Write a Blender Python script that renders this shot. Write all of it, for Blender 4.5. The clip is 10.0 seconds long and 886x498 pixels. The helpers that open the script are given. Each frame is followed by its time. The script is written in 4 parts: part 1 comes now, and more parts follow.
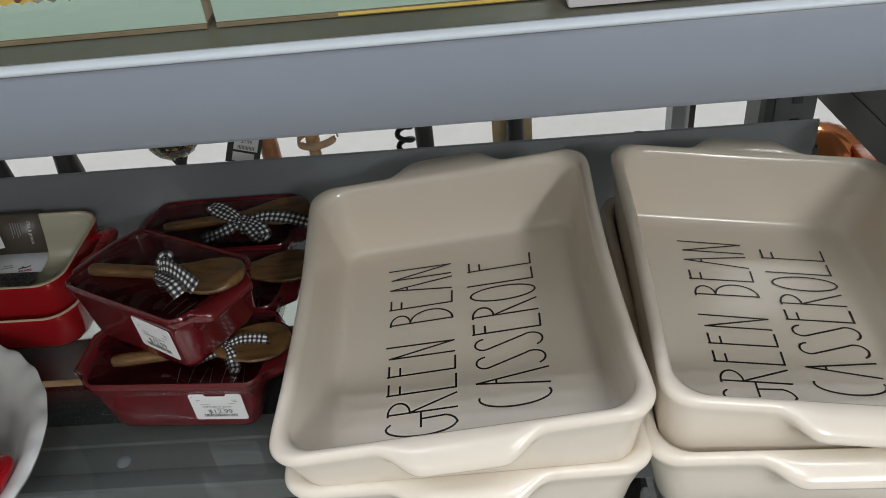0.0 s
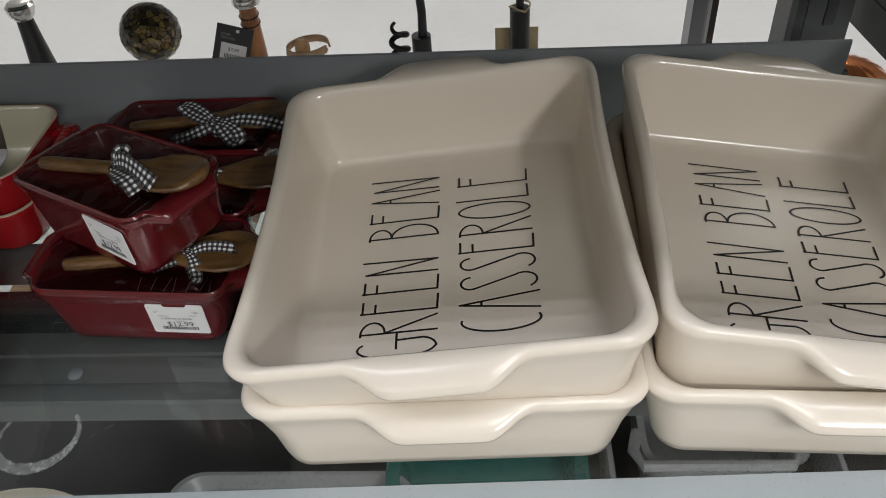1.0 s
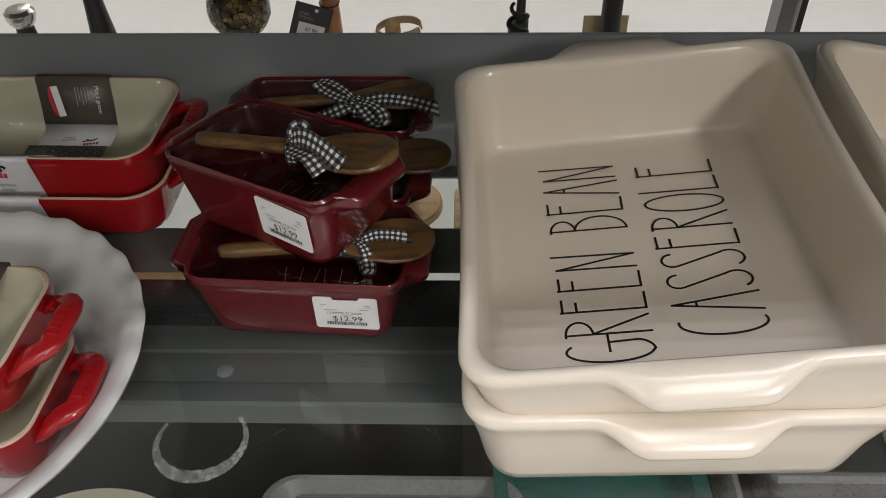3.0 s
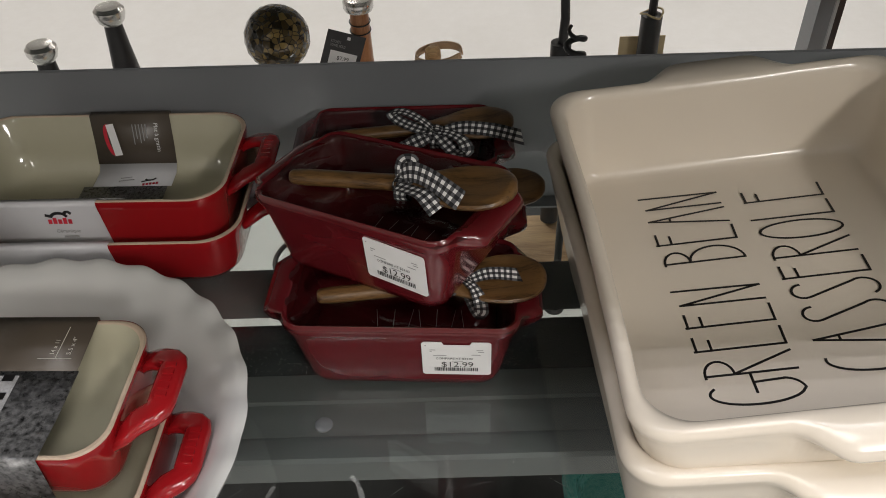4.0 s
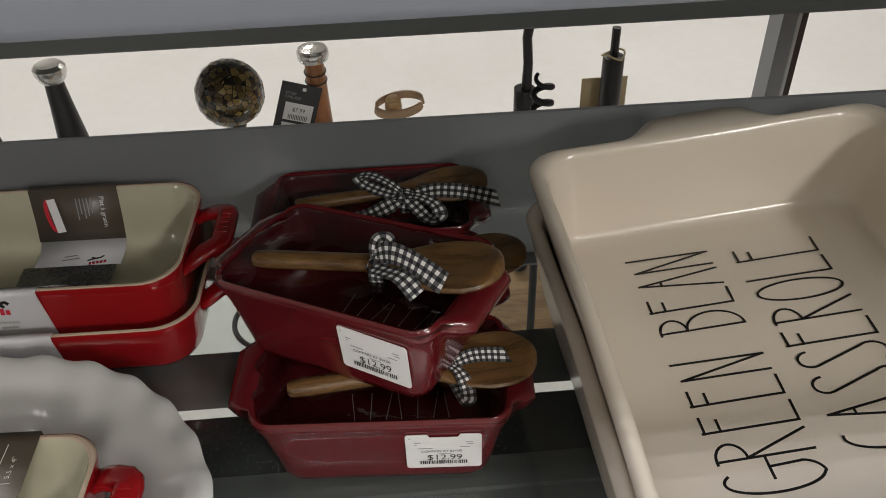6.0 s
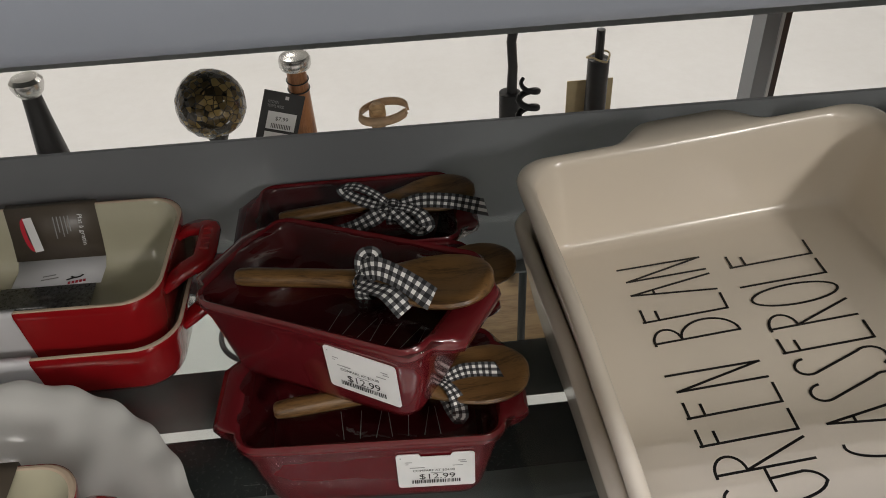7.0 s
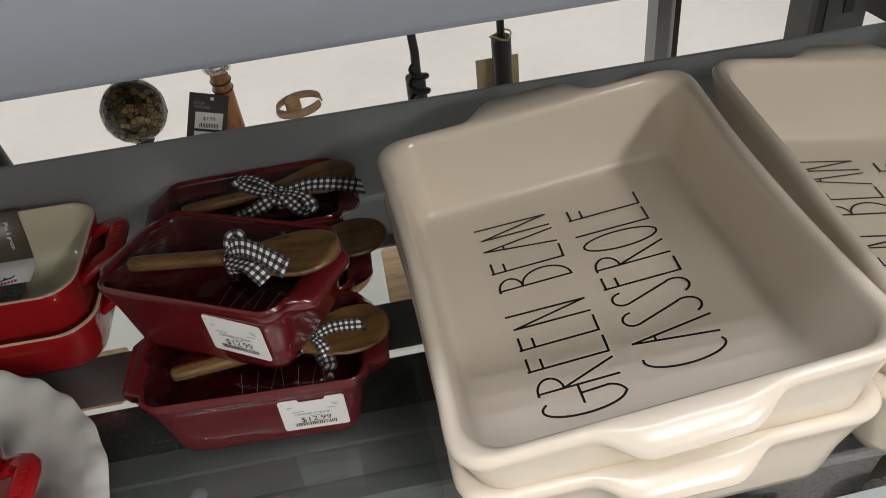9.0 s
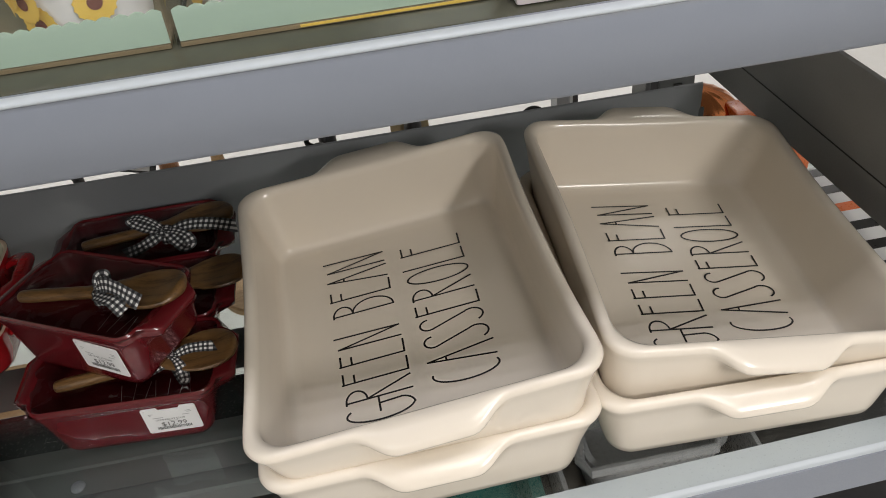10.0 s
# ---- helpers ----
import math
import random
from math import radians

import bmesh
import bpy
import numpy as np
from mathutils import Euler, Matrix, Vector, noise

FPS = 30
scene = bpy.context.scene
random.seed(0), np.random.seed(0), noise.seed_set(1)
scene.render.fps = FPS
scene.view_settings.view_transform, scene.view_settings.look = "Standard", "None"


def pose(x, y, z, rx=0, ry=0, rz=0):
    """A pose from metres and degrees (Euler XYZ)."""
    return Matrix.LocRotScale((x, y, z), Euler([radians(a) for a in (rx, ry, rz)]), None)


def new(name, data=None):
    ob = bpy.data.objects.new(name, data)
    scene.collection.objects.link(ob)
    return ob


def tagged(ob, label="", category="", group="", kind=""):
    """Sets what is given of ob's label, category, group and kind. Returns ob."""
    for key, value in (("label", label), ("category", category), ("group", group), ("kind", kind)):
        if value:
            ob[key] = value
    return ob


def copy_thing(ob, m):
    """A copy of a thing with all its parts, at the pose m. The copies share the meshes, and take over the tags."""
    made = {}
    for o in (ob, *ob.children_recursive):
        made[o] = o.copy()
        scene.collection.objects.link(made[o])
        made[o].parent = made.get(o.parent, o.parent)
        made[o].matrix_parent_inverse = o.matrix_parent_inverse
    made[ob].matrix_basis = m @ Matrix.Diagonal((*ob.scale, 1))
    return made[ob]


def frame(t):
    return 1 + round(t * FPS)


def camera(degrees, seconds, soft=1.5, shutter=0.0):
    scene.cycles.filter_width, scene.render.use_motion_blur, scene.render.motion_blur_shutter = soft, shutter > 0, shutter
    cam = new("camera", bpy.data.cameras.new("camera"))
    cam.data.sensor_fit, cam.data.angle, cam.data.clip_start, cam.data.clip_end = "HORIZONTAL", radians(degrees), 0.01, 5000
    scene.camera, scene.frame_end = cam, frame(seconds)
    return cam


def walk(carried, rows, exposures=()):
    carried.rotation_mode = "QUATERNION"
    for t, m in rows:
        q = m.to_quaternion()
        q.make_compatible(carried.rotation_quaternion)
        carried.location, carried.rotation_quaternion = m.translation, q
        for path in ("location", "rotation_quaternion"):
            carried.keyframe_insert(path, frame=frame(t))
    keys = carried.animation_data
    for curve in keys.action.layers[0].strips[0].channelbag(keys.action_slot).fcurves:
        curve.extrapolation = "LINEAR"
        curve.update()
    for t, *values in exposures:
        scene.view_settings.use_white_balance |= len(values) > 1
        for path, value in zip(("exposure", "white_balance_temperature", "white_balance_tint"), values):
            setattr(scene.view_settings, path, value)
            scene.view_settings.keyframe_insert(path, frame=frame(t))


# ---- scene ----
cam = camera(56.1, 10.0, soft=0.95)
METRES, EYE, TILT, LEAN, TURN = 0.71, 1.40, -38.2, 5.2, 0.0
ROWS = [
    (0.0, 0.0, 0.0, 0.0, 0.0, 0.0, -0.0),
    (0.5, 0.0107, 0.0578, -0.0224, 0.12, -2.74, -1.56),
    (1.0, 0.0146, 0.0822, -0.0313, 0.06, -4.06, -2.64),
    (1.5, 0.0206, 0.0883, -0.0408, -0.39, -4.61, -2.89),
    (2.0, 0.0147, 0.0955, -0.0479, -0.77, -4.92, -3.26),
    (2.5, -0.0576, 0.1082, -0.0491, -1.1, -5.06, -4.06),
    (3.0, -0.1808, 0.1517, -0.0512, -1.3, -4.24, -4.04),
    (4.5, -0.3102, 0.2217, -0.0377, -3.75, -1.74, -1.51),
    (5.0, -0.3224, 0.2449, -0.0236, -4.5, -0.85, -1.2),
    (5.5, -0.3135, 0.2583, -0.0146, -5.21, -0.48, -0.64),
    (7.0, -0.3065, 0.2786, -0.0035, -6.61, -0.13, 1.28),
    (7.5, -0.3173, 0.2997, -0.0016, -6.85, -0.2, 1.89),
    (8.0, -0.3049, 0.2876, -0.0095, -7.0, -0.32, 2.56),
    (8.5, -0.2563, 0.2343, -0.0227, -7.2, -0.9, 4.54),
    (9.0, -0.2087, 0.1551, -0.017, -7.51, -1.68, 6.14),
    (9.5, -0.1728, 0.0711, -0.0111, -7.95, -1.76, 6.33),
    (10.0, -0.0579, -0.0307, 0.0062, -8.06, -1.6, 5.98),
]
walk(cam, [(t, pose(0, 0, EYE, TILT, LEAN, TURN) @ pose(METRES * x, METRES * y, METRES * z, 90 + pitch, roll, yaw)) for t, x, y, z, yaw, pitch, roll in ROWS],
     exposures=((0.0, -0.17, 6050, 8), (1.0, -0.19, 6150, 10), (2.0, -0.21, 6350, 11), (2.5, -0.21, 6380, 11), (3.2, -0.14, 6480, 12), (5.0, 0.0, 6550, 11), (9.4, -0.03, 6500, 11), (10.0, -0.03, 6450, 11)))

# ---- world and light ----
world = bpy.data.worlds.new("store_air")
world.use_nodes = True
world.node_tree.nodes["Background"].inputs[0].default_value = (0.9, 0.95, 1.0, 1)
world.node_tree.nodes["Background"].inputs[1].default_value = 0.006
scene.world = world

CEILING = 3.3
# ceiling panels: x, y, watts; the row nearest the shelf is of bare tubes that run along the aisle
PANELS = [(-3.9, -3.4, 10.0), (-1.1, -3.4, 12.0), (1.7, -3.4, 128.0), (0.5, -1.6, 20.0)] + [(x, y, 25.0) for x in (-3.9, -1.1, 1.7) for y in (2.5, 5.2)]
TUBES = [(x, -0.47, 4.4) for x in (-1.1, 0.7)]
TUBE_SHIFTS = (-0.10, 0.0, 0.10)
for lx, ly, watts in PANELS:
    lamp = bpy.data.lights.new("ceiling_lamp", "AREA")
    lamp.shape, lamp.size, lamp.size_y = "RECTANGLE", 0.5, 1.1
    lamp.energy, lamp.color = watts, (1.0, 0.965, 0.91)
    new("ceiling_lamp", lamp).matrix_world = pose(lx, ly, CEILING - 0.06)
for lx, ly, watts in TUBES:
    for shift in TUBE_SHIFTS:
        lamp = bpy.data.lights.new("ceiling_lamp", "AREA")
        lamp.shape, lamp.size, lamp.size_y = "RECTANGLE", 1.15, 0.014
        lamp.energy, lamp.color = watts, (0.90, 0.915, 1.0)
        new("ceiling_lamp", lamp).matrix_world = pose(lx, ly + shift, CEILING - 0.06)


# ---- materials ----
def nodes_of(name):
    m = bpy.data.materials.new(name)
    m.use_nodes = True
    t = m.node_tree
    return m, t, t.nodes["Principled BSDF"]


def ramp(t, fac, stops):
    r = t.nodes.new("ShaderNodeValToRGB")
    while len(r.color_ramp.elements) < len(stops):
        r.color_ramp.elements.new(0.5)
    for e, (p, c) in zip(r.color_ramp.elements, stops):
        e.position, e.color = p, (*c, 1)
    t.links.new(fac, r.inputs[0])
    return r.outputs[0]


def noise_tex(t, scale, detail=4.0, rough=0.55, coord="Object", stretch=(1, 1, 1)):
    tc = t.nodes.new("ShaderNodeTexCoord")
    mp = t.nodes.new("ShaderNodeMapping")
    mp.inputs["Scale"].default_value = stretch
    n = t.nodes.new("ShaderNodeTexNoise")
    n.inputs["Scale"].default_value, n.inputs["Detail"].default_value, n.inputs["Roughness"].default_value = scale, detail, rough
    t.links.new(tc.outputs[coord], mp.inputs[0])
    t.links.new(mp.outputs[0], n.inputs["Vector"])
    return n.outputs["Fac"]


def bump(t, bsdf, height, strength=0.2, distance=0.001):
    b = t.nodes.new("ShaderNodeBump")
    b.inputs["Strength"].default_value, b.inputs["Distance"].default_value = strength, distance
    t.links.new(height, b.inputs["Height"])
    t.links.new(b.outputs[0], bsdf.inputs["Normal"])


def shade(c, k):
    return tuple(min(1.0, v * k) for v in c)


def surface(name, color, rough=0.5, metal=0.0, spread=0.08, scale=30.0, fine=220.0, relief=0.05, gloss_spread=0.08, coat=0.0, distance=0.0005):
    """A surface with broad blotches, fine grain in its gloss and slight relief."""
    m, t, b = nodes_of(name)
    broad, grain = noise_tex(t, scale, 5), noise_tex(t, fine, 3)
    t.links.new(ramp(t, broad, [(0.3, shade(color, 1 - spread)), (0.7, shade(color, 1 + spread))]), b.inputs["Base Color"])
    g = ramp(t, grain, [(0.3, (max(0.02, rough - gloss_spread),) * 3), (0.7, (min(1, rough + gloss_spread),) * 3)])
    t.links.new(g, b.inputs["Roughness"])
    b.inputs["Metallic"].default_value, b.inputs["Coat Weight"].default_value = metal, coat
    b.inputs["Coat Roughness"].default_value = 0.06
    bump(t, b, broad if relief > 0.1 else grain, relief, distance)
    return m


def glass(name, tint=(0.9, 0.97, 0.94), rough=0.0, smear=True, base=0.045, creases=False, grow=0.9):
    """Thin sheet glass or film: clear, with a mirror reflection that grows at the edge of view."""
    m, t, b = nodes_of(name)
    clear, gloss, mix = t.nodes.new("ShaderNodeBsdfTransparent"), t.nodes.new("ShaderNodeBsdfGlossy"), t.nodes.new("ShaderNodeMixShader")
    clear.inputs[0].default_value = (*tint, 1)
    gloss.inputs["Roughness"].default_value = rough
    lw, pw, sc = t.nodes.new("ShaderNodeLayerWeight"), t.nodes.new("ShaderNodeMath"), t.nodes.new("ShaderNodeMath")
    lw.inputs["Blend"].default_value = 0.5
    pw.operation, sc.operation = "POWER", "MULTIPLY_ADD"
    pw.inputs[1].default_value, sc.inputs[1].default_value, sc.inputs[2].default_value = 4.0, grow, base
    t.links.new(lw.outputs["Facing"], pw.inputs[0])
    t.links.new(pw.outputs[0], sc.inputs[0])
    t.links.new(sc.outputs[0], mix.inputs[0])
    t.links.new(clear.outputs[0], mix.inputs[1])
    t.links.new(gloss.outputs[0], mix.inputs[2])
    if creases:
        v = t.nodes.new("ShaderNodeTexVoronoi")
        v.feature = "DISTANCE_TO_EDGE"
        v.inputs["Scale"].default_value = 42
        tc = t.nodes.new("ShaderNodeTexCoord")
        t.links.new(tc.outputs["Object"], v.inputs["Vector"])
        bump(t, gloss, v.outputs["Distance"], 0.7, 0.004)
    if smear:
        g = ramp(t, noise_tex(t, 14, 6), [(0.45, (rough,) * 3), (0.75, (rough + 0.12,) * 3)])
        t.links.new(g, gloss.inputs["Roughness"])
    t.links.new(mix.outputs[0], t.nodes["Material Output"].inputs[0])
    return m


def wood(name, light, dark, scale=9.0, along=(1, 9, 9), rough=0.5):
    m, t, b = nodes_of(name)
    f = noise_tex(t, scale, 6, 0.6, stretch=along)
    fine = noise_tex(t, scale * 9, 3, 0.6, stretch=along)
    mx = t.nodes.new("ShaderNodeMath")
    mx.operation = "MULTIPLY_ADD"
    mx.inputs[1].default_value = 0.35
    t.links.new(fine, mx.inputs[0])
    sc = t.nodes.new("ShaderNodeMath")
    sc.operation = "MULTIPLY"
    sc.inputs[1].default_value = 0.65
    t.links.new(f, sc.inputs[0])
    t.links.new(sc.outputs[0], mx.inputs[2])
    t.links.new(ramp(t, mx.outputs[0], [(0.36, dark), (0.52, light), (0.66, shade(light, 1.15))]), b.inputs["Base Color"])
    b.inputs["Roughness"].default_value = rough
    bump(t, b, mx.outputs[0], 0.25, 0.0006)
    return m


CREAM = surface("cream_glaze", (0.770, 0.694, 0.588), 0.22, spread=0.02, scale=6, fine=25, relief=0.012, gloss_spread=0.01, coat=0.06)
INK = surface("black_ink", (0.012, 0.011, 0.011), 0.35, spread=0.2)
MAROON = surface("maroon_glaze", (0.115, 0.0085, 0.012), 0.18, spread=0.1, scale=12, fine=60, relief=0.03, gloss_spread=0.06, coat=0.4)
RED = surface("cherry_enamel", (0.31, 0.009, 0.012), 0.10, spread=0.06, scale=8, fine=50, relief=0.02, gloss_spread=0.04, coat=0.5)
IVORY = surface("ivory_enamel", (0.46, 0.435, 0.32), 0.14, spread=0.05, scale=14, fine=60, relief=0.3, gloss_spread=0.05, coat=0.5, distance=0.003)
BARE = surface("bare_rim_clay", (0.5, 0.39, 0.29), 0.55, spread=0.1, scale=60)
PIEWHITE = surface("white_porcelain", (0.585, 0.585, 0.565), 0.11, spread=0.02, scale=6, fine=40, relief=0.03, gloss_spread=0.04, coat=0.3)
GREY = surface("grey_powder_coat", (0.186, 0.195, 0.205), 0.38, spread=0.05, scale=10, fine=700, relief=0.06, gloss_spread=0.07)
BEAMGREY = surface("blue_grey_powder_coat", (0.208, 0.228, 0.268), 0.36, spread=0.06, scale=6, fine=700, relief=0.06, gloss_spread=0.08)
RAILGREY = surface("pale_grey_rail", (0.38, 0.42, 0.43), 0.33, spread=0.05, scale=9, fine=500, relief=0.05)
# pale colour for the highlights painted along steel edges
EDGESHINE = surface("edge_highlight", (0.46, 0.50, 0.53), 0.4, spread=0.03, scale=9, fine=500, relief=0.0, gloss_spread=0.02)
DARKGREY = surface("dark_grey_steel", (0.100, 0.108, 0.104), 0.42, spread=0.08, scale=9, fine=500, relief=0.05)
FARGREY = surface("cool_dark_grey_steel", (0.36, 0.385, 0.39), 0.42, spread=0.06, scale=7, fine=500, relief=0.05)
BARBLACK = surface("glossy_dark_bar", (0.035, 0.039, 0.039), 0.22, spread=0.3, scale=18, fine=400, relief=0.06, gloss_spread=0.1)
SIDEGREY = surface("side_panel_paint", (0.24, 0.24, 0.235), 0.5, spread=0.06, scale=12, fine=500, relief=0.05)
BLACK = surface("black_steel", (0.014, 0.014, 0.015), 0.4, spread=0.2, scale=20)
SHELFGLASS = glass("shelf_glass", (0.94, 0.96, 0.953), 0.015, base=0.045)
# film tinted dark: paints in the shade inside the loaf pans
FILM = glass("cellophane", (0.42, 0.40, 0.39), 0.03, smear=False, base=0.055, creases=True, grow=0.3)
ACRYLIC = glass("clear_plastic", (0.95, 0.96, 0.96), 0.03, smear=False)
SPOON = wood("acacia_wood", (0.165, 0.088, 0.032), (0.035, 0.017, 0.007), 22, (1.0, 9, 9), 0.33)
BOARD = wood("pale_board_wood", (0.62, 0.4, 0.2), (0.36, 0.2, 0.09), 8, (1, 8, 8), 0.5)
COPPERWOOD = wood("copper_brown_wood", (0.45, 0.2, 0.085), (0.22, 0.09, 0.035), 14, (8, 8, 1), 0.35)
CHROME = surface("brushed_steel", (0.6, 0.59, 0.57), 0.24, 1.0, spread=0.02, scale=40, fine=900, relief=0.01, gloss_spread=0.03)
COPPER = surface("polished_copper", (0.86, 0.30, 0.11), 0.17, 0.95, spread=0.1, scale=15, fine=200)
LEATHER = surface("tan_leather", (0.58, 0.39, 0.24), 0.5, spread=0.12, scale=60)
PAPER = surface("white_label_paper", (0.8, 0.8, 0.8), 0.5, spread=0.015, scale=30)
SLEEVE = surface("white_card_sleeve", (0.6, 0.6, 0.62), 0.42, spread=0.02, scale=10)
BROWNCARD = surface("taupe_card", (0.085, 0.068, 0.052), 0.38, spread=0.06, scale=12)
PHOTO = surface("grey_photo_print", (0.09, 0.09, 0.09), 0.3, spread=0.9, scale=330, fine=400)
PHOTOLIGHT = surface("pale_photo_print", (0.36, 0.36, 0.36), 0.3, spread=0.3, scale=140)
LIGHTINK = surface("pale_ink", (0.8, 0.78, 0.72), 0.5)
GREYINK = surface("grey_ink", (0.3, 0.3, 0.3), 0.5)
REDINK = surface("red_ink", (0.55, 0.02, 0.04), 0.5)
KRAFT = surface("kraft_card", (0.52, 0.42, 0.25), 0.7, spread=0.1, scale=40)
MINT = surface("mint_card", (0.4, 0.52, 0.42), 0.4, spread=0.02, scale=12)
EYEBROWN = surface("plum_brown_print", (0.16, 0.06, 0.045), 0.5, spread=0.1)
YELLOWCARD = surface("mustard_card", (0.72, 0.5, 0.1), 0.45, spread=0.05)
EDGEBROWN = surface("brown_card_edge", (0.22, 0.17, 0.1), 0.45, spread=0.15)
PINKCARD = surface("blush_white_card", (0.74, 0.68, 0.7), 0.4, spread=0.02)
TEAL = surface("teal_plastic", (0.03, 0.16, 0.14), 0.3, spread=0.08)
SMOKE = surface("grey_nonstick", (0.1, 0.1, 0.11), 0.3, 0.3, spread=0.1)
PLASTIC = surface("grey_plastic", (0.3, 0.3, 0.31), 0.3, spread=0.05)
ORANGE = surface("orange_print", (0.62, 0.13, 0.02), 0.3, spread=0.1)
DECKGLASS = surface("olive_deck", (0.07, 0.07, 0.05), 0.18, spread=0.25, scale=14)


def stain(name, color, scale, low, high):
    """A thin dried film, patchy, with the surface under it showing through."""
    m, t, b = nodes_of(name)
    b.inputs["Base Color"].default_value, b.inputs["Roughness"].default_value = (*color, 1), 0.8
    clear, mix = t.nodes.new("ShaderNodeBsdfTransparent"), t.nodes.new("ShaderNodeMixShader")
    t.links.new(ramp(t, noise_tex(t, scale, 6, 0.7), [(low, (0.03,) * 3), (high, (0.5,) * 3)]), mix.inputs[0])
    t.links.new(clear.outputs[0], mix.inputs[1])
    t.links.new(b.outputs[0], mix.inputs[2])
    t.links.new(mix.outputs[0], t.nodes["Material Output"].inputs[0])
    return m


SCUFF = stain("dried_white_scuff", (0.5, 0.52, 0.5), 110, 0.3, 0.62)



def floor_material():
    m, t, b = nodes_of("polished_concrete")
    broad, fine = noise_tex(t, 1.6, 8, 0.62), noise_tex(t, 22, 6, 0.7)
    c = t.nodes.new("ShaderNodeMix")
    c.data_type = "RGBA"
    c.inputs[0].default_value = 0.4
    t.links.new(ramp(t, broad, [(0.32, (0.575, 0.565, 0.545)), (0.7, (0.65, 0.645, 0.635))]), c.inputs[6])
    t.links.new(ramp(t, fine, [(0.3, (0.57, 0.56, 0.54)), (0.7, (0.65, 0.645, 0.635))]), c.inputs[7])
    t.links.new(c.outputs[2], b.inputs["Base Color"])
    t.links.new(ramp(t, broad, [(0.3, (0.28,) * 3), (0.7, (0.45,) * 3)]), b.inputs["Roughness"])
    return m


def gingham_material():
    """Woven check by the ribbon's own UV: black where both threads are black, grey where they cross."""
    m, t, b = nodes_of("black_white_gingham")
    uv = t.nodes.new("ShaderNodeUVMap")
    sep = t.nodes.new("ShaderNodeSeparateXYZ")
    t.links.new(uv.outputs[0], sep.inputs[0])
    band = []
    for axis in "XY":
        fr = t.nodes.new("ShaderNodeMath")
        fr.operation = "FRACT"
        t.links.new(sep.outputs[axis], fr.inputs[0])
        gt = t.nodes.new("ShaderNodeMath")
        gt.operation = "GREATER_THAN"
        gt.inputs[1].default_value = 0.5
        t.links.new(fr.outputs[0], gt.inputs[0])
        band.append(gt.outputs[0])
    add = t.nodes.new("ShaderNodeMath")
    t.links.new(band[0], add.inputs[0])
    t.links.new(band[1], add.inputs[1])
    half = t.nodes.new("ShaderNodeMath")
    half.operation = "MULTIPLY"
    half.inputs[1].default_value = 0.5
    t.links.new(add.outputs[0], half.inputs[0])
    r = t.nodes.new("ShaderNodeValToRGB")
    r.color_ramp.interpolation = "CONSTANT"
    r.color_ramp.elements[0].color = (0.01, 0.01, 0.012, 1)
    r.color_ramp.elements[1].position, r.color_ramp.elements[1].color = 0.25, (0.10, 0.10, 0.105, 1)
    e = r.color_ramp.elements.new(0.75)
    e.color = (0.78, 0.78, 0.76, 1)
    t.links.new(half.outputs[0], r.inputs[0])
    off, mag, rim = [t.nodes.new("ShaderNodeMath") for _ in range(3)]
    off.operation, mag.operation, rim.operation = "SUBTRACT", "ABSOLUTE", "GREATER_THAN"
    off.inputs[1].default_value, rim.inputs[1].default_value = 0.25, 1.3
    t.links.new(sep.outputs["Y"], off.inputs[0])
    t.links.new(off.outputs[0], mag.inputs[0])
    t.links.new(mag.outputs[0], rim.inputs[0])
    mx = t.nodes.new("ShaderNodeMix")
    mx.data_type = "RGBA"
    mx.inputs[7].default_value = (0.01, 0.01, 0.012, 1)
    t.links.new(rim.outputs[0], mx.inputs[0])
    t.links.new(r.outputs[0], mx.inputs[6])
    t.links.new(mx.outputs[2], b.inputs["Base Color"])
    b.inputs["Roughness"].default_value = 0.85
    bump(t, b, noise_tex(t, 900, 2), 0.3, 0.0003)
    return m


def mosaic_material():
    m, t, b = nodes_of("amber_mosaic_glass")
    v, tc = t.nodes.new("ShaderNodeTexVoronoi"), t.nodes.new("ShaderNodeTexCoord")
    v.inputs["Scale"].default_value = 150
    t.links.new(tc.outputs["Object"], v.inputs["Vector"])
    d = t.nodes.new("ShaderNodeTexVoronoi")
    d.feature = "DISTANCE_TO_EDGE"
    d.inputs["Scale"].default_value = 150
    t.links.new(tc.outputs["Object"], d.inputs["Vector"])
    sep = t.nodes.new("ShaderNodeSeparateColor")
    t.links.new(v.outputs["Color"], sep.inputs[0])
    tile = ramp(t, sep.outputs[0], [(0.1, (0.025, 0.018, 0.008)), (0.5, (0.085, 0.057, 0.02)), (0.9, (0.26, 0.18, 0.06))])
    edge = ramp(t, d.outputs["Distance"], [(0.03, (0, 0, 0)), (0.07, (1, 1, 1))])
    mx = t.nodes.new("ShaderNodeMix")
    mx.data_type, mx.blend_type = "RGBA", "MULTIPLY"
    mx.inputs[0].default_value = 1
    t.links.new(tile, mx.inputs[6])
    t.links.new(edge, mx.inputs[7])
    t.links.new(mx.outputs[2], b.inputs["Base Color"])
    b.inputs["Roughness"].default_value, b.inputs["Coat Weight"].default_value = 0.14, 0.25
    bump(t, b, edge, 0.6, 0.001)
    return m


FLOORMAT, GINGHAM, MOSAIC = floor_material(), gingham_material(), mosaic_material()
WALLMAT = surface("warm_white_paint", (0.72, 0.7, 0.67), 0.8, spread=0.03, scale=2)
CEILMAT = surface("ceiling_tile_white", (0.72, 0.72, 0.7), 0.9, spread=0.03, scale=3)
GLOW = bpy.data.materials.new("light_diffuser")
GLOW.use_nodes = True
GLOW.node_tree.nodes["Principled BSDF"].inputs["Emission Color"].default_value = (1, 0.96, 0.9, 1)
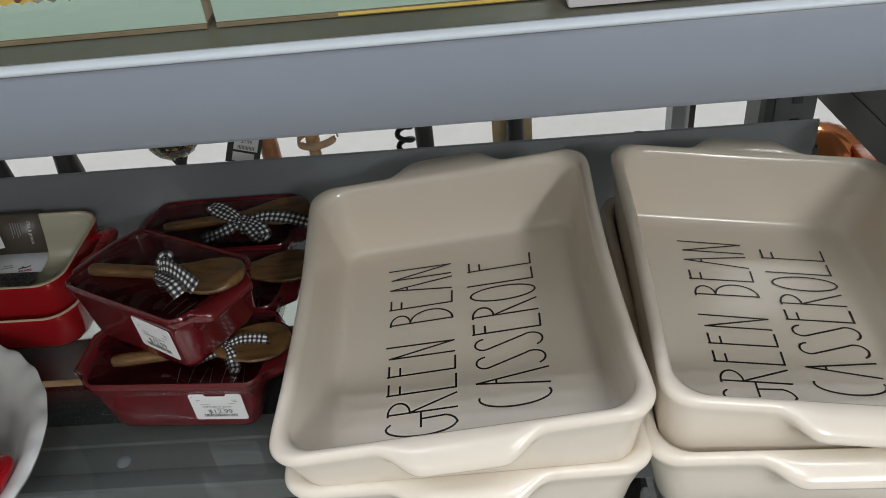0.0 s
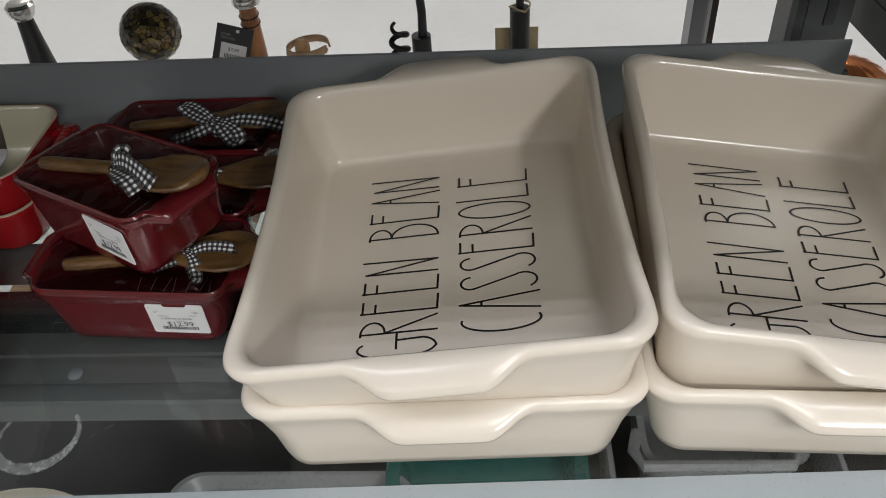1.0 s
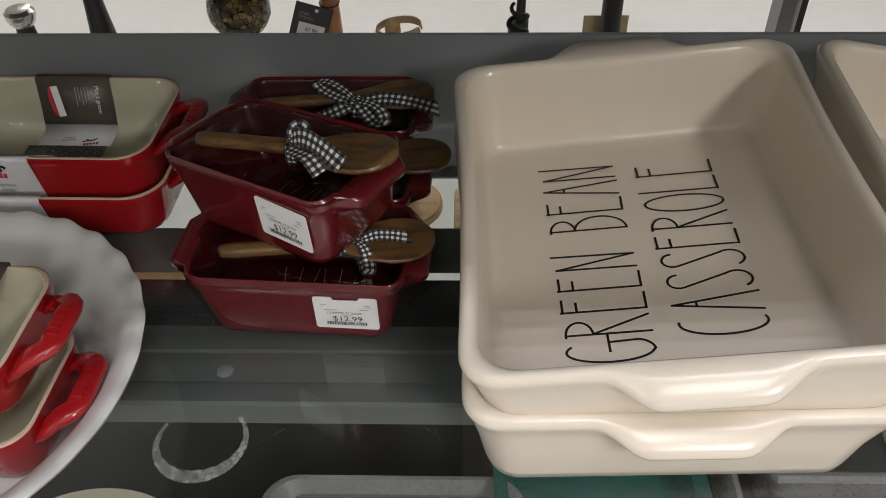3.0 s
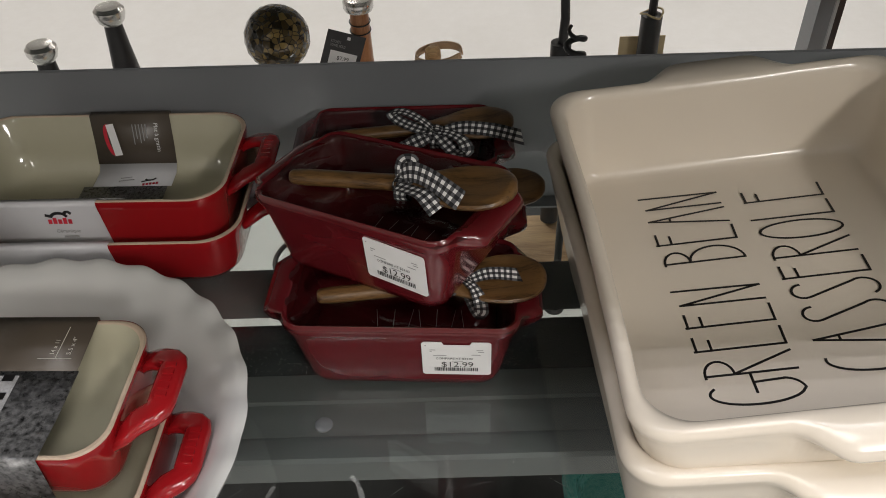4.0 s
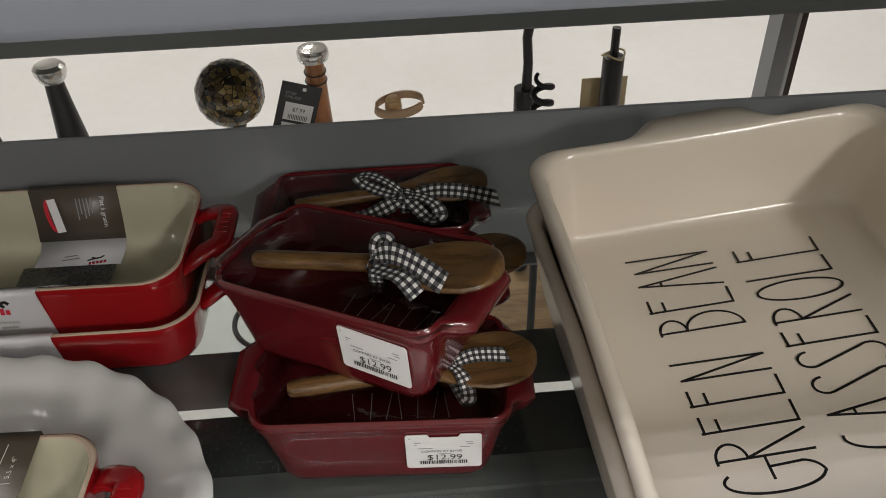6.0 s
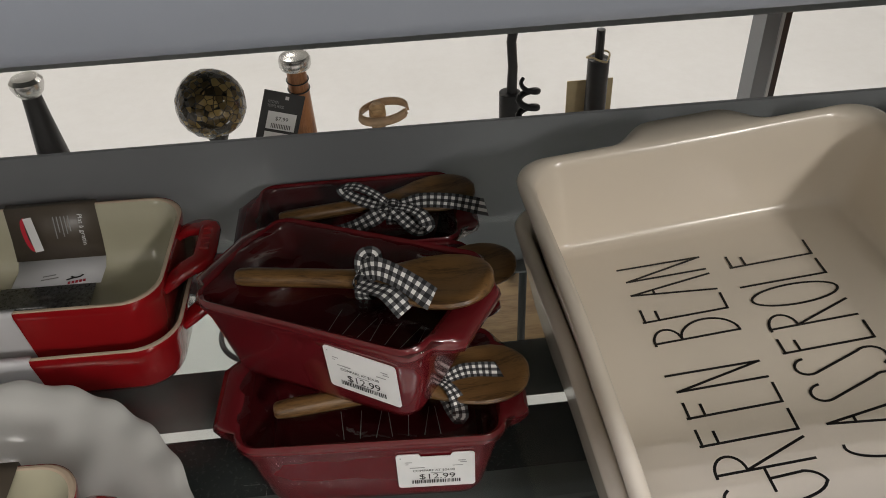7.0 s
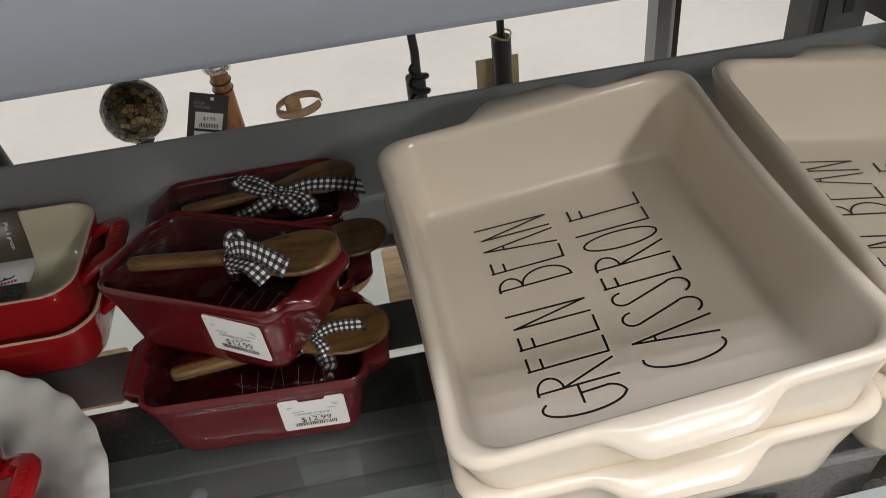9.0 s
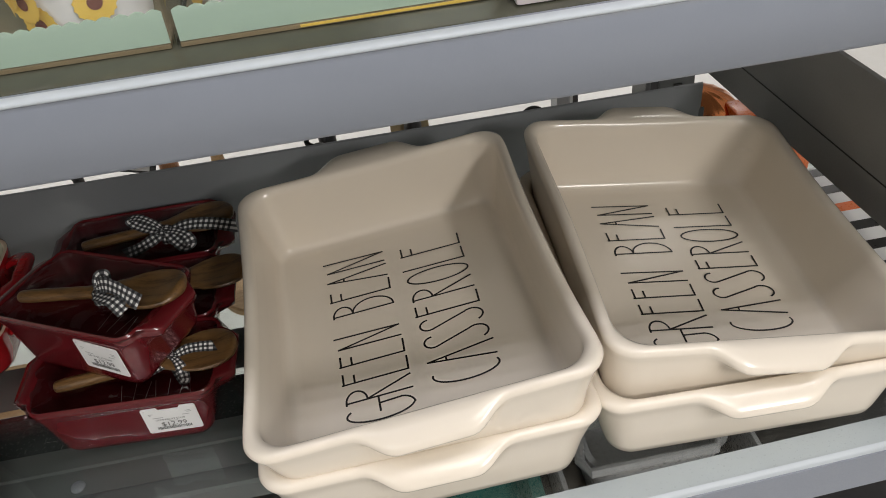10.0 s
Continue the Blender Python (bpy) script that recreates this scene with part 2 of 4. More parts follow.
GLOW.node_tree.nodes["Principled BSDF"].inputs["Emission Strength"].default_value = 4.0


# ---- mesh helpers ----
def part(name, bm, material, parent=None, label="", m=None, sharp=35):
    """Links a bmesh as one mesh object, under a thing or part when there is one."""
    bmesh.ops.recalc_face_normals(bm, faces=bm.faces)
    for f in bm.faces:
        f.smooth = True
    for e in bm.edges:
        if len(e.link_faces) == 2 and e.calc_face_angle(0) > radians(sharp):
            e.smooth = False
    me = bpy.data.meshes.new(name)
    bm.to_mesh(me)
    bm.free()
    me.materials.append(material)
    ob = new(name, me)
    if parent:
        ob.parent = parent
    if m:
        ob.matrix_basis = m
    if label:
        tagged(ob, label)
    return ob


def thing(name, m, label, category, group="", kind=""):
    e = new(name)
    e.empty_display_size = 0.02
    e.matrix_basis = m
    return tagged(e, label, category, group, kind)


def box_bm(x0, x1, y0, y1, z0, z1, bevel=0.0, segments=2):
    bm = bmesh.new()
    bmesh.ops.create_cube(bm, size=1, matrix=Matrix.Translation(((x0 + x1) / 2, (y0 + y1) / 2, (z0 + z1) / 2)) @ Matrix.Diagonal((x1 - x0, y1 - y0, z1 - z0, 1)))
    if bevel:
        bmesh.ops.bevel(bm, geom=list(bm.edges), offset=bevel, segments=segments, affect="EDGES", profile=0.5)
    return bm


def rings_bm(rings, caps=(True, True)):
    """A skin over rings of equal point counts; the ends closed where asked."""
    bm = bmesh.new()
    rows = [[bm.verts.new(p) for p in ring] for ring in rings]
    n = len(rows[0])
    for a, b in zip(rows, rows[1:]):
        for i in range(n):
            bm.faces.new((a[i], a[(i + 1) % n], b[(i + 1) % n], b[i]))
    for row, on in ((rows[0], caps[0]), (rows[-1], caps[1])):
        if on:
            bm.faces.new(row)
    return bm


def round_rect(hx, hy, r, z, corner=9, side=14):
    """Points round a rectangle with rounded corners, with extra points along its sides."""
    r = min(r, hx - 1e-4, hy - 1e-4)
    pts = []
    centres = [(hx - r, hy - r, 0), (-hx + r, hy - r, 90), (-hx + r, -hy + r, 180), (hx - r, -hy + r, 270)]
    for k, (cx, cy, a0) in enumerate(centres):
        arc = [(cx + r * math.cos(radians(a0 + 90 * i / corner)), cy + r * math.sin(radians(a0 + 90 * i / corner))) for i in range(corner + 1)]
        pts += arc
        nx, ny, na = centres[(k + 1) % 4]
        end = (nx + r * math.cos(radians(na)), ny + r * math.sin(radians(na)))
        for i in range(1, side):
            f = i / side
            pts.append((arc[-1][0] * (1 - f) + end[0] * f, arc[-1][1] * (1 - f) + end[1] * f))
    return [Vector((x, y, z)) for x, y in pts]


def lathe_bm(profile, n=32, ripple=None):
    """profile: radius and height from bottom to top; ripple(angle, i) scales the radius."""
    rings = []
    for i, (r, z) in enumerate(profile):
        ring = []
        for k in range(n):
            a = 2 * math.pi * k / n
            rr = r * (ripple(a, i) if ripple else 1)
            ring.append(Vector((rr * math.cos(a), rr * math.sin(a), z)))
        rings.append(ring)
    return rings_bm(rings)


def tube_bm(path, radius, n=10, closed=False):
    """A round bar along a path; radius is a number or one for each point."""
    path = [Vector(p) for p in path]
    rad = radius if isinstance(radius, (list, tuple)) else [radius] * len(path)
    rings = []
    for i, p in enumerate(path):
        a = path[i - 1] if (i > 0 or closed) else p
        b = path[(i + 1) % len(path)] if (i + 1 < len(path) or closed) else p
        d = (b - a).normalized()
        u = d.orthogonal().normalized() if i == 0 else (u - d * u.dot(d)).normalized()
        v = d.cross(u)
        rings.append([p + rad[i] * (u * math.cos(2 * math.pi * k / n) + v * math.sin(2 * math.pi * k / n)) for k in range(n)])
    if closed:
        rings.append([v.copy() for v in rings[0]])
    return rings_bm(rings, (not closed, not closed))


def bar_bm(path, half_wide, half_high, n=14):
    """A flat bar with rounded edges along a path that lies nearly level."""
    path = [Vector(p) for p in path]
    rings = []
    for i, p in enumerate(path):
        d = (path[min(i + 1, len(path) - 1)] - path[max(i - 1, 0)])
        side = Vector((-d.y, d.x, 0)).normalized()
        ring = []
        for k in range(n):
            c, q = math.cos(2 * math.pi * k / n), math.sin(2 * math.pi * k / n)
            ring.append(p + side * half_wide * math.copysign(abs(c) ** 0.7, c) + Vector((0, 0, half_high * math.copysign(abs(q) ** 0.7, q))))
        rings.append(ring)
    return rings_bm(rings)


def ribbon_bm(bm, path, widths, ups, repeat=0.0050):
    """A strip of cloth along a path with its own UV, in squares of the check."""
    uv = bm.loops.layers.uv.verify()
    left, right, run = [], [], [0.0]
    for i, p in enumerate(path):
        d = (path[min(i + 1, len(path) - 1)] - path[max(i - 1, 0)]).normalized()
        s = d.cross(ups[i]).normalized() * widths[i] / 2
        left.append(bm.verts.new(p - s))
        right.append(bm.verts.new(p + s))
        if i:
            run.append(run[-1] + (p - path[i - 1]).length)
    for i in range(len(path) - 1):
        f = bm.faces.new((left[i], right[i], right[i + 1], left[i + 1]))
        for loop, (u, v) in zip(f.loops, ((run[i], -0.5), (run[i], 0.5), (run[i + 1], 0.5), (run[i + 1], -0.5))):
            loop[uv].uv = (u / repeat, v * 0.0125 / repeat + 0.25)


def extrude_x_bm(profile, x0, x1, skew=0.0):
    """A y-z profile run along x; skew moves its y by that much for each metre of x."""
    return rings_bm([[Vector((x, y + skew * x, z)) for y, z in profile] for x in (x0, x1)])


def strokes_bm(lines, width, z=0.0, step=0.00004):
    """Flat pen strokes: each line is a list of x, y."""
    bm = bmesh.new()
    runs = []
    for line in lines:
        run = [line[0]]
        for i in range(1, len(line)):
            run.append(line[i])
            if i + 1 < len(line):
                u, v = (Vector(line[i]) - Vector(line[i - 1])).normalized(), (Vector(line[i + 1]) - Vector(line[i])).normalized()
                if u.dot(v) < 0.35:
                    runs.append(run)
                    run = [line[i]]
        runs.append(run)
    for k, line in enumerate(runs):
        pts = [Vector((x, y, z + step * k)) for x, y in line]
        a, b = [], []
        for i, p in enumerate(pts):
            d1 = (p - pts[i - 1]).normalized() if i else (pts[1] - p).normalized()
            d2 = (pts[i + 1] - p).normalized() if i + 1 < len(pts) else d1
            d = (d1 + d2)
            d = d1 if d.length < 1e-3 else d.normalized()
            s = Vector((-d.y, d.x, 0)) * width / 2 / max(0.45, d.dot(d1))
            end = -d1 * width * 0.4 if i == 0 else (d1 * width * 0.4 if i == len(pts) - 1 else Vector())
            a.append(bm.verts.new(p + s + end))
            b.append(bm.verts.new(p - s + end))
        for i in range(len(pts) - 1):
            bm.faces.new((a[i], b[i], b[i + 1], a[i + 1]))
    return bm


def text_bm(text, size, width=None):
    """The words as flat mesh, their left foot at the origin; width squeezes them to a length."""
    cu = bpy.data.curves.new("words", "FONT")
    cu.body, cu.size = text, size
    ob = bpy.data.objects.new("words", cu)
    scene.collection.objects.link(ob)
    bpy.context.view_layer.update()
    me = bpy.data.meshes.new_from_object(ob.evaluated_get(bpy.context.evaluated_depsgraph_get()))
    bm = bmesh.new()
    bm.from_mesh(me)
    bpy.data.objects.remove(ob)
    bpy.data.meshes.remove(me)
    bpy.data.curves.remove(cu)
    if width and len(bm.verts):
        k = width / max(v.co.x for v in bm.verts)
        for v in bm.verts:
            v.co.x *= k
    return bm


def bars_bm(rows, z=0.0):
    """Flat bars, each x0, x1, y0, y1."""
    bm = bmesh.new()
    for x0, x1, y0, y1 in rows:
        bm.faces.new([bm.verts.new((x, y, z)) for x, y in ((x0, y0), (x1, y0), (x1, y1), (x0, y1))])
    return bm


# ---- store shell ----
tagged(part("floor", box_bm(-7, 7, -7, 9, -0.1, 0), FLOORMAT), "pale polished concrete store floor with faint blotches", "floor", kind="structure")
tagged(part("ceiling", box_bm(-7, 7, -7, 9, CEILING, CEILING + 0.1), CEILMAT), "white tiled store ceiling", "ceiling", kind="structure")
for nm, b in (("wall_south", (-7.1, 7.1, -7.1, -7, 0, CEILING)), ("wall_north", (-7.1, 7.1, 9, 9.1, 0, CEILING)), ("wall_west", (-7.1, -7, -7, 9, 0, CEILING)), ("wall_east", (7, 7.1, -7, 9, 0, CEILING))):
    tagged(part(nm, box_bm(*b), WALLMAT), "plain warm white painted store wall", "wall", kind="structure")
for lx, ly, watts in PANELS:
    fx = thing("ceiling_light", pose(lx, ly, CEILING), "white recessed ceiling light panel", "ceiling light", "ceiling lights")
    part("diffuser", box_bm(-0.24, 0.24, -0.54, 0.54, -0.03, -0.004), GLOW, fx)
    part("frame", rings_bm([round_rect(hx, hy, 0.01, z, 2, 2) for hx, hy, z in ((0.27, 0.57, 0), (0.27, 0.57, -0.035), (0.245, 0.545, -0.035), (0.245, 0.545, 0))], (False, False)), WALLMAT, fx)
for lx, ly, watts in TUBES:
    fx = thing("tube_light", pose(lx, ly, CEILING), "white ceiling light with three bare tubes", "ceiling light", "ceiling tube lights")
    part("tray", box_bm(-0.62, 0.62, -0.16, 0.16, -0.012, 0.006, 0.003), WALLMAT, fx)
    for shift in TUBE_SHIFTS:
        part("tube", tube_bm([(-0.58, shift, -0.034), (0.58, shift, -0.034)], 0.013, 12), GLOW, fx)

# ---- shelf unit ----
G = 0.898           # top of the glass shelf
XL, XR = -1.05, 0.62
unit = thing("display_shelf", pose(0, 0, 0), "grey steel store shelving unit with a glass shelf", "shelf")
part("shelf_beam", extrude_x_bm([(0.300, 1.236), (0.292, 1.234), (0.288, 1.238), (0.2875, 1.269), (0.2885, 1.2712), (0.300, 1.2712), (0.303, 1.266), (0.303, 1.240)], XL, XR), BEAMGREY, unit, "grey steel front beam of the upper shelf", sharp=50)
# pale strip that paints the highlight on the beam's rounded top edge
part("edge_trim", extrude_x_bm([(0.2885, 1.2714), (0.2873, 1.2719), (0.2870, 1.2728), (0.2876, 1.2738), (0.2893, 1.2744), (0.2920, 1.2742), (0.2925, 1.2714)], XL, XR), EDGESHINE, unit, "pale painted highlight along the beam's top edge", sharp=60)
# unseen rear part carried back to the opposite rail to block light from behind
part("upper_deck", box_bm(XL, XR, 0.3035, 0.788, 1.238, 1.2700, 0.001), DECKGLASS, unit, "dark glossy upper shelf deck")
part("back_rail", extrude_x_bm([(0.691, 0.982), (0.6915, 0.845), (0.680, 0.842), (0.680, 0.840), (0.6935, 0.842), (0.6945, 0.981), (0.693, 0.983)], XL, 0.317, -0.011), GREY, unit, "grey steel back rail behind the glass shelf", sharp=50)
part("rail_hook", box_bm(0.3155, 0.3215, 0.687, 0.691, 0.905, 0.953, 0.001), DARKGREY, unit)
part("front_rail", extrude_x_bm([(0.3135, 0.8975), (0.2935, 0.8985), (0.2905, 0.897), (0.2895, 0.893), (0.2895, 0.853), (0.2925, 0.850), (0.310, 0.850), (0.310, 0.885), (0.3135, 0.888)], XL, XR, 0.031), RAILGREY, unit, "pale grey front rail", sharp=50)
# thin plate in a darker grey: paints the shaded side of the rail
part("rail_face", extrude_x_bm([(0.2893, 0.8925), (0.2884, 0.892), (0.2884, 0.852), (0.2893, 0.8515)], XL, XR, 0.031), BEAMGREY, unit, "front face of the rail, shade painted in as darker grey", sharp=40)
# pale strip that paints the bright line of light on the rail's nose
part("rail_edge", extrude_x_bm([(0.2925, 0.8990), (0.2898, 0.8978), (0.2888, 0.8955), (0.2890, 0.8930), (0.2900, 0.8965), (0.2925, 0.8982)], XL, XR, 0.031), EDGESHINE, unit, "pale painted highlight along the rail's front edge", sharp=60)
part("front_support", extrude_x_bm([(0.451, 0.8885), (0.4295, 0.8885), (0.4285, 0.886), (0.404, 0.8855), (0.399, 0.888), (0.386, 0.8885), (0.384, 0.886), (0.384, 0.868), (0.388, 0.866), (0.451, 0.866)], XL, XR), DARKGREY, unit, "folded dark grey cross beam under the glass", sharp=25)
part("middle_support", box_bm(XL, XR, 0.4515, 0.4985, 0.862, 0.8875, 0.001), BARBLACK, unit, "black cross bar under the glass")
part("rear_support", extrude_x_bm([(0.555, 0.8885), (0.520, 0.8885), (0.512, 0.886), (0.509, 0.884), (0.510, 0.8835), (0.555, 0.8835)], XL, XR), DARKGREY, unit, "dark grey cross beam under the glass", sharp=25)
part("rivet", lathe_bm([(0.0056, 0), (0.0056, 0.0012), (0.004, 0.002), (0.001, 0.0022)], 20), GREY, unit, m=pose(-0.300, 0.4125, 0.8853))
part("rivet", lathe_bm([(0.0056, 0), (0.0056, 0.0012), (0.004, 0.002), (0.001, 0.0022)], 20), RAILGREY, unit, m=pose(-0.365, 0.3035 - 0.011, 0.8982))
pane = part("glass_pane", rings_bm([[Vector((x, y, z)) for x, y in ((XL, 0.3145 + 0.031 * XL), (XR, 0.3145 + 0.031 * XR), (XR, 0.684), (XL, 0.690))] for z in (G - 0.006, G)]), SHELFGLASS, unit, "scuffed glass shelf")
pane.visible_shadow = False
for ux, face in ((0.292, DARKGREY), (XL - 0.03, DARKGREY)):
    post = part("upright", rings_bm([[Vector((ux + x, y, z)) for x, y in ((0, 0.80), (0, 0.775), (0.006, 0.775), (0.006, 0.783), (0.016, 0.783), (0.016, 0.775), (0.058, 0.775), (0.058, 0.815), (0, 0.815))] for z in (0.0, 2.0)]), face, unit, "slotted dark grey steel upright")
    for k in range(24):
        part("slot", box_bm(ux + 0.033, ux + 0.043, 0.7735, 0.7755, 0.0, 0.031), BLACK, post, m=pose(0, 0, 0.56 + 0.05 * k - 0.008))
    part("black_edge", box_bm(ux + 0.0063, ux + 0.0157, 0.776, 0.7825, 0, 2.0), BLACK, post)
side = [(0.83, 0.934), (0.44, 0.971), (0.26, 0.987), (0.26, 1.098), (0.49, 1.078), (0.83, 1.05)]
bracket = part("side_bracket", rings_bm([[Vector((x, y, z)) for y, z in side] for x in (0.366, 0.371)]), SIDEGREY, unit, "dark grey side bracket with a long seam")
part("seam", rings_bm([[Vector((x, y, z)) for y, z in ((0.83, 0.9715), (0.26, 1.0195), (0.26, 1.0206), (0.83, 0.9726))] for x in (0.3655, 0.3665)]), BLACK, bracket)

# ring left by a wet dish and small scratches on the glass
random.seed(4)
bm = bmesh.new()
for k in range(46):
    a0, a1 = [radians(150 + 255 * (k + j) / 46) for j in (0, 1)]
    wid = [0.0026 + 0.0062 * max(0, math.sin(radians(255 * (k + j) / 46 * 0.72))) ** 2 + 0.0004 * math.sin((k + j) * 1.7) for j in (0, 1)]
    q = []
    for a, w, s in ((a0, wid[0], 0), (a0, wid[0], 1), (a1, wid[1], 1), (a1, wid[1], 0)):
        r = 0.0285 - s * w
        q.append(bm.verts.new((r * math.cos(a), r * math.sin(a) * 0.98, 0)))
    bm.faces.new(q)
bmesh.ops.remove_doubles(bm, verts=bm.verts, dist=0.00005)
tagged(part("water_ring", bm, SCUFF, None, m=pose(-0.298, 0.348, G + 0.0004)), "dried white ring stain on the glass shelf", "stain")
lines = []
for k in range(80):
    x, y, a, ln = random.uniform(-0.40, -0.12), random.uniform(0.33, 0.52), random.uniform(0, 3.1), random.uniform(0.0006, 0.003) if k % 3 else random.uniform(0.004, 0.018)
    lines.append([(x, y), (x + ln * math.cos(a), y + ln * math.sin(a))])
tagged(part("scratch_marks", strokes_bm(lines, 0.00022, G + 0.0003), SCUFF), "fine pale scratches on the glass shelf", "scratches", kind="stuff")

# ---- opposite shelf, seen through the gap ----
opp = thing("opposite_shelf", pose(0, 0, 0), "back-to-back shelving behind with white deck and grey rail", "shelf")
od = part("deck", box_bm(XL, 0.75, 0.83, 1.25, 0.542, 0.55), SHELFGLASS, opp, "glass deck")
od.visible_shadow = False
part("upper_deck", box_bm(XL, 0.75, 0.7975, 1.22, 1.04, 1.06, 0.002), DARKGREY, opp)
# upper part, hidden by the beam, is added height that blocks light from behind
part("rail", extrude_x_bm([(0.795, 1.003), (0.793, 1.006), (0.793, 1.30), (0.797, 1.30), (0.797, 1.003)], XL, 0.285, -0.006), FARGREY, opp, "dark grey back rail of the opposite shelf")
fp = part("far_post", rings_bm([[Vector((x, y, z)) for x, y in ((0.309, 1.19), (0.328, 1.186), (0.332, 1.19), (0.332, 1.23), (0.309, 1.23))] for z in (0, 2.0)]), GREY, opp, "round-edged grey steel post")
part("far_post_edge", box_bm(0.3325, 0.337, 1.192, 1.23, 0, 2.0), RAILGREY, opp)
part("far_post_edge", box_bm(0.3372, 0.347, 1.194, 1.23, 0, 2.0), BLACK, opp)

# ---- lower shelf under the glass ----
low = thing("lower_shelf", pose(0, 0, 0), "lower shelf deck, its shadow painted in as black", "shelf")
# deck coloured black to stand in for the shadow under the glass
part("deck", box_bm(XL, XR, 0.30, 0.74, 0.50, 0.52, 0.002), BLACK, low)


# ---- casserole dishes ----
def arc(cx, cy, rx, ry, a0, a1, n=12):
    return [(cx + rx * math.cos(radians(a0 + (a1 - a0) * i / n)), cy + ry * math.sin(radians(a0 + (a1 - a0) * i / n))) for i in range(n + 1)]


def letter(ch):
    """Pen strokes of a tall thin capital in a box 1 wide and 1 high."""
    if ch == "E":
        return [[(0.1, 1.02), (0.1, 0.0)], [(0.08, 1.0), (0.8, 1.0)], [(0.1, 0.83), (0.62, 0.83)], [(0.1, 0.0), (0.98, -0.01)]]
    if ch == "N":
        return [[(0.06, 0), (0.1, 1.0), (0.86, 0.0), (0.94, 1.05)]]
    if ch == "A":
        return [[(0.02, 0), (0.5, 1.02), (1.0, -0.01)], [(0.36, 0.74), (0.64, 0.74)]]
    if ch == "L":
        return [[(0.12, 1.04), (0.1, 0), (1.0, 0.0)]]
    if ch == "O":
        return [arc(0.5, 0.5, 0.56, 0.51, 95, 455, 32)]
    if ch == "C":
        return [arc(0.72, 0.5, 0.62, 0.5, 82, 285, 24)]
    if ch == "G":
        return [arc(0.47, 0.52, 0.57, 0.5, 62, 250, 20) + arc(0.35, 0.22, 0.62, 0.22, 280, 350, 8), [(0.95, 0.2), (0.9, 0.52)], [(0.42, 0.52), (1.28, 0.52)]]
    if ch == "S":
        return [arc(0.55, 0.87, 0.38, 0.13, 5, 200, 10) + arc(0.5, 0.17, 0.46, 0.17, 40, -150, 12)]
    bow = arc(0.12, 0.84, 0.66, 0.16, 90, -90, 12)
    if ch == "R":
        return [[(0.1, 0), (0.1, 1.0)], [(0.0, 1.0)] + bow, [(0.12, 0.68), (1.0, 0.0)]]
    if ch == "B":
        return [[(0.1, 0), (0.1, 1.0)], [(0.0, 1.0)] + bow + arc(0.12, 0.34, 0.86, 0.34, 88, -90, 16)]
    return []


def lettering():
    """Two lines that run from the front of the dish to its back, their tops to the left."""
    lines = []
    for words, foot, height, y0, y1 in (("GREEN BEAN", -0.006, 0.050, -0.0815, 0.098), ("CASSEROLE", 0.061, 0.051, -0.0702, 0.094)):
        pitch = (y1 - y0) / (len(words) - 0.2)
        for i, ch in enumerate(words):
            for st in letter(ch):
                lines.append([(foot - v * height, y0 + (i + 0.8 * u) * pitch) for u, v in st])
    return strokes_bm(lines, 0.00155, 0.0, 0.000008)


DISH_H = 0.074


def casserole(m, label):
    t = thing("casserole_dish", m, label, "baking dish", "cream casserole dishes")
    # half width, half length, corner, height, share of the handle's flare, share of its dip
    spec = [(0.090, 0.115, 0.012, 0.0, 0, 0), (0.0978, 0.1260, 0.015, 0.0010, 0, 0), (0.1022, 0.1302, 0.018, 0.0048, 0, 0), (0.1045, 0.1320, 0.020, 0.012, 0, 0), (0.1090, 0.1348, 0.022, 0.034, 0.0, 0),
            (0.1134, 0.1386, 0.021, 0.054, 0.10, 0.30), (0.1153, 0.1408, 0.020, 0.0620, 0.62, 0.85), (0.1168, 0.1427, 0.020, 0.0668, 0.97, 1.0), (0.1172, 0.1434, 0.020, 0.0700, 1.0, 1.0), (0.1161, 0.1424, 0.020, 0.0730, 0.90, 0.90),
            (0.1138, 0.1403, 0.020, 0.0744, 0.42, 0.42), (0.1110, 0.1377, 0.021, 0.0740, 0.03, 0.03), (0.1085, 0.1354, 0.023, 0.0716, 0, 0), (0.1072, 0.1340, 0.022, 0.066, 0, 0), (0.1051, 0.1320, 0.020, 0.046, 0, 0), (0.1020, 0.1300, 0.017, 0.024, 0, 0), (0.1000, 0.1282, 0.015, 0.0135, 0, 0), (0.0975, 0.1258, 0.013, 0.0092, 0, 0), (0.0945, 0.1230, 0.011, 0.0079, 0, 0), (0.089, 0.1155, 0.008, 0.0076, 0, 0)]
    rings = []
    for hx, hy, r, z, flare, dip in spec:
        ring = round_rect(hx, hy, r, z, 9, 56)
        for p in ring:
            if abs(p.y) > hy - 0.004:
                s = min(1.0, max(0.0, (0.0545 - abs(p.x)) / 0.0340))
                s = s * s * s * (s * (6 * s - 15) + 10)
                p.y += (0.0225 if p.y > 0 else -0.0130) * flare * s
                p.z -= (0.0005 if p.y > 0 else 0.0090) * dip * s
            else:
                mid = max(0.0, 1 - (p.y / (0.8 * hy)) ** 2) * max(0.0, (z - 0.02) / 0.055)
                p.x -= math.copysign(0.0030, p.x) * mid
                p.z -= 0.0018 * mid
            w = 0.0009 * noise.noise(p * 14)
            p.x += w
            p.z += w * (0.4 if z > 0.01 else 0)
        rings.append(ring)
    part("dish_body", rings_bm(rings), CREAM, t, sharp=80)
    return t


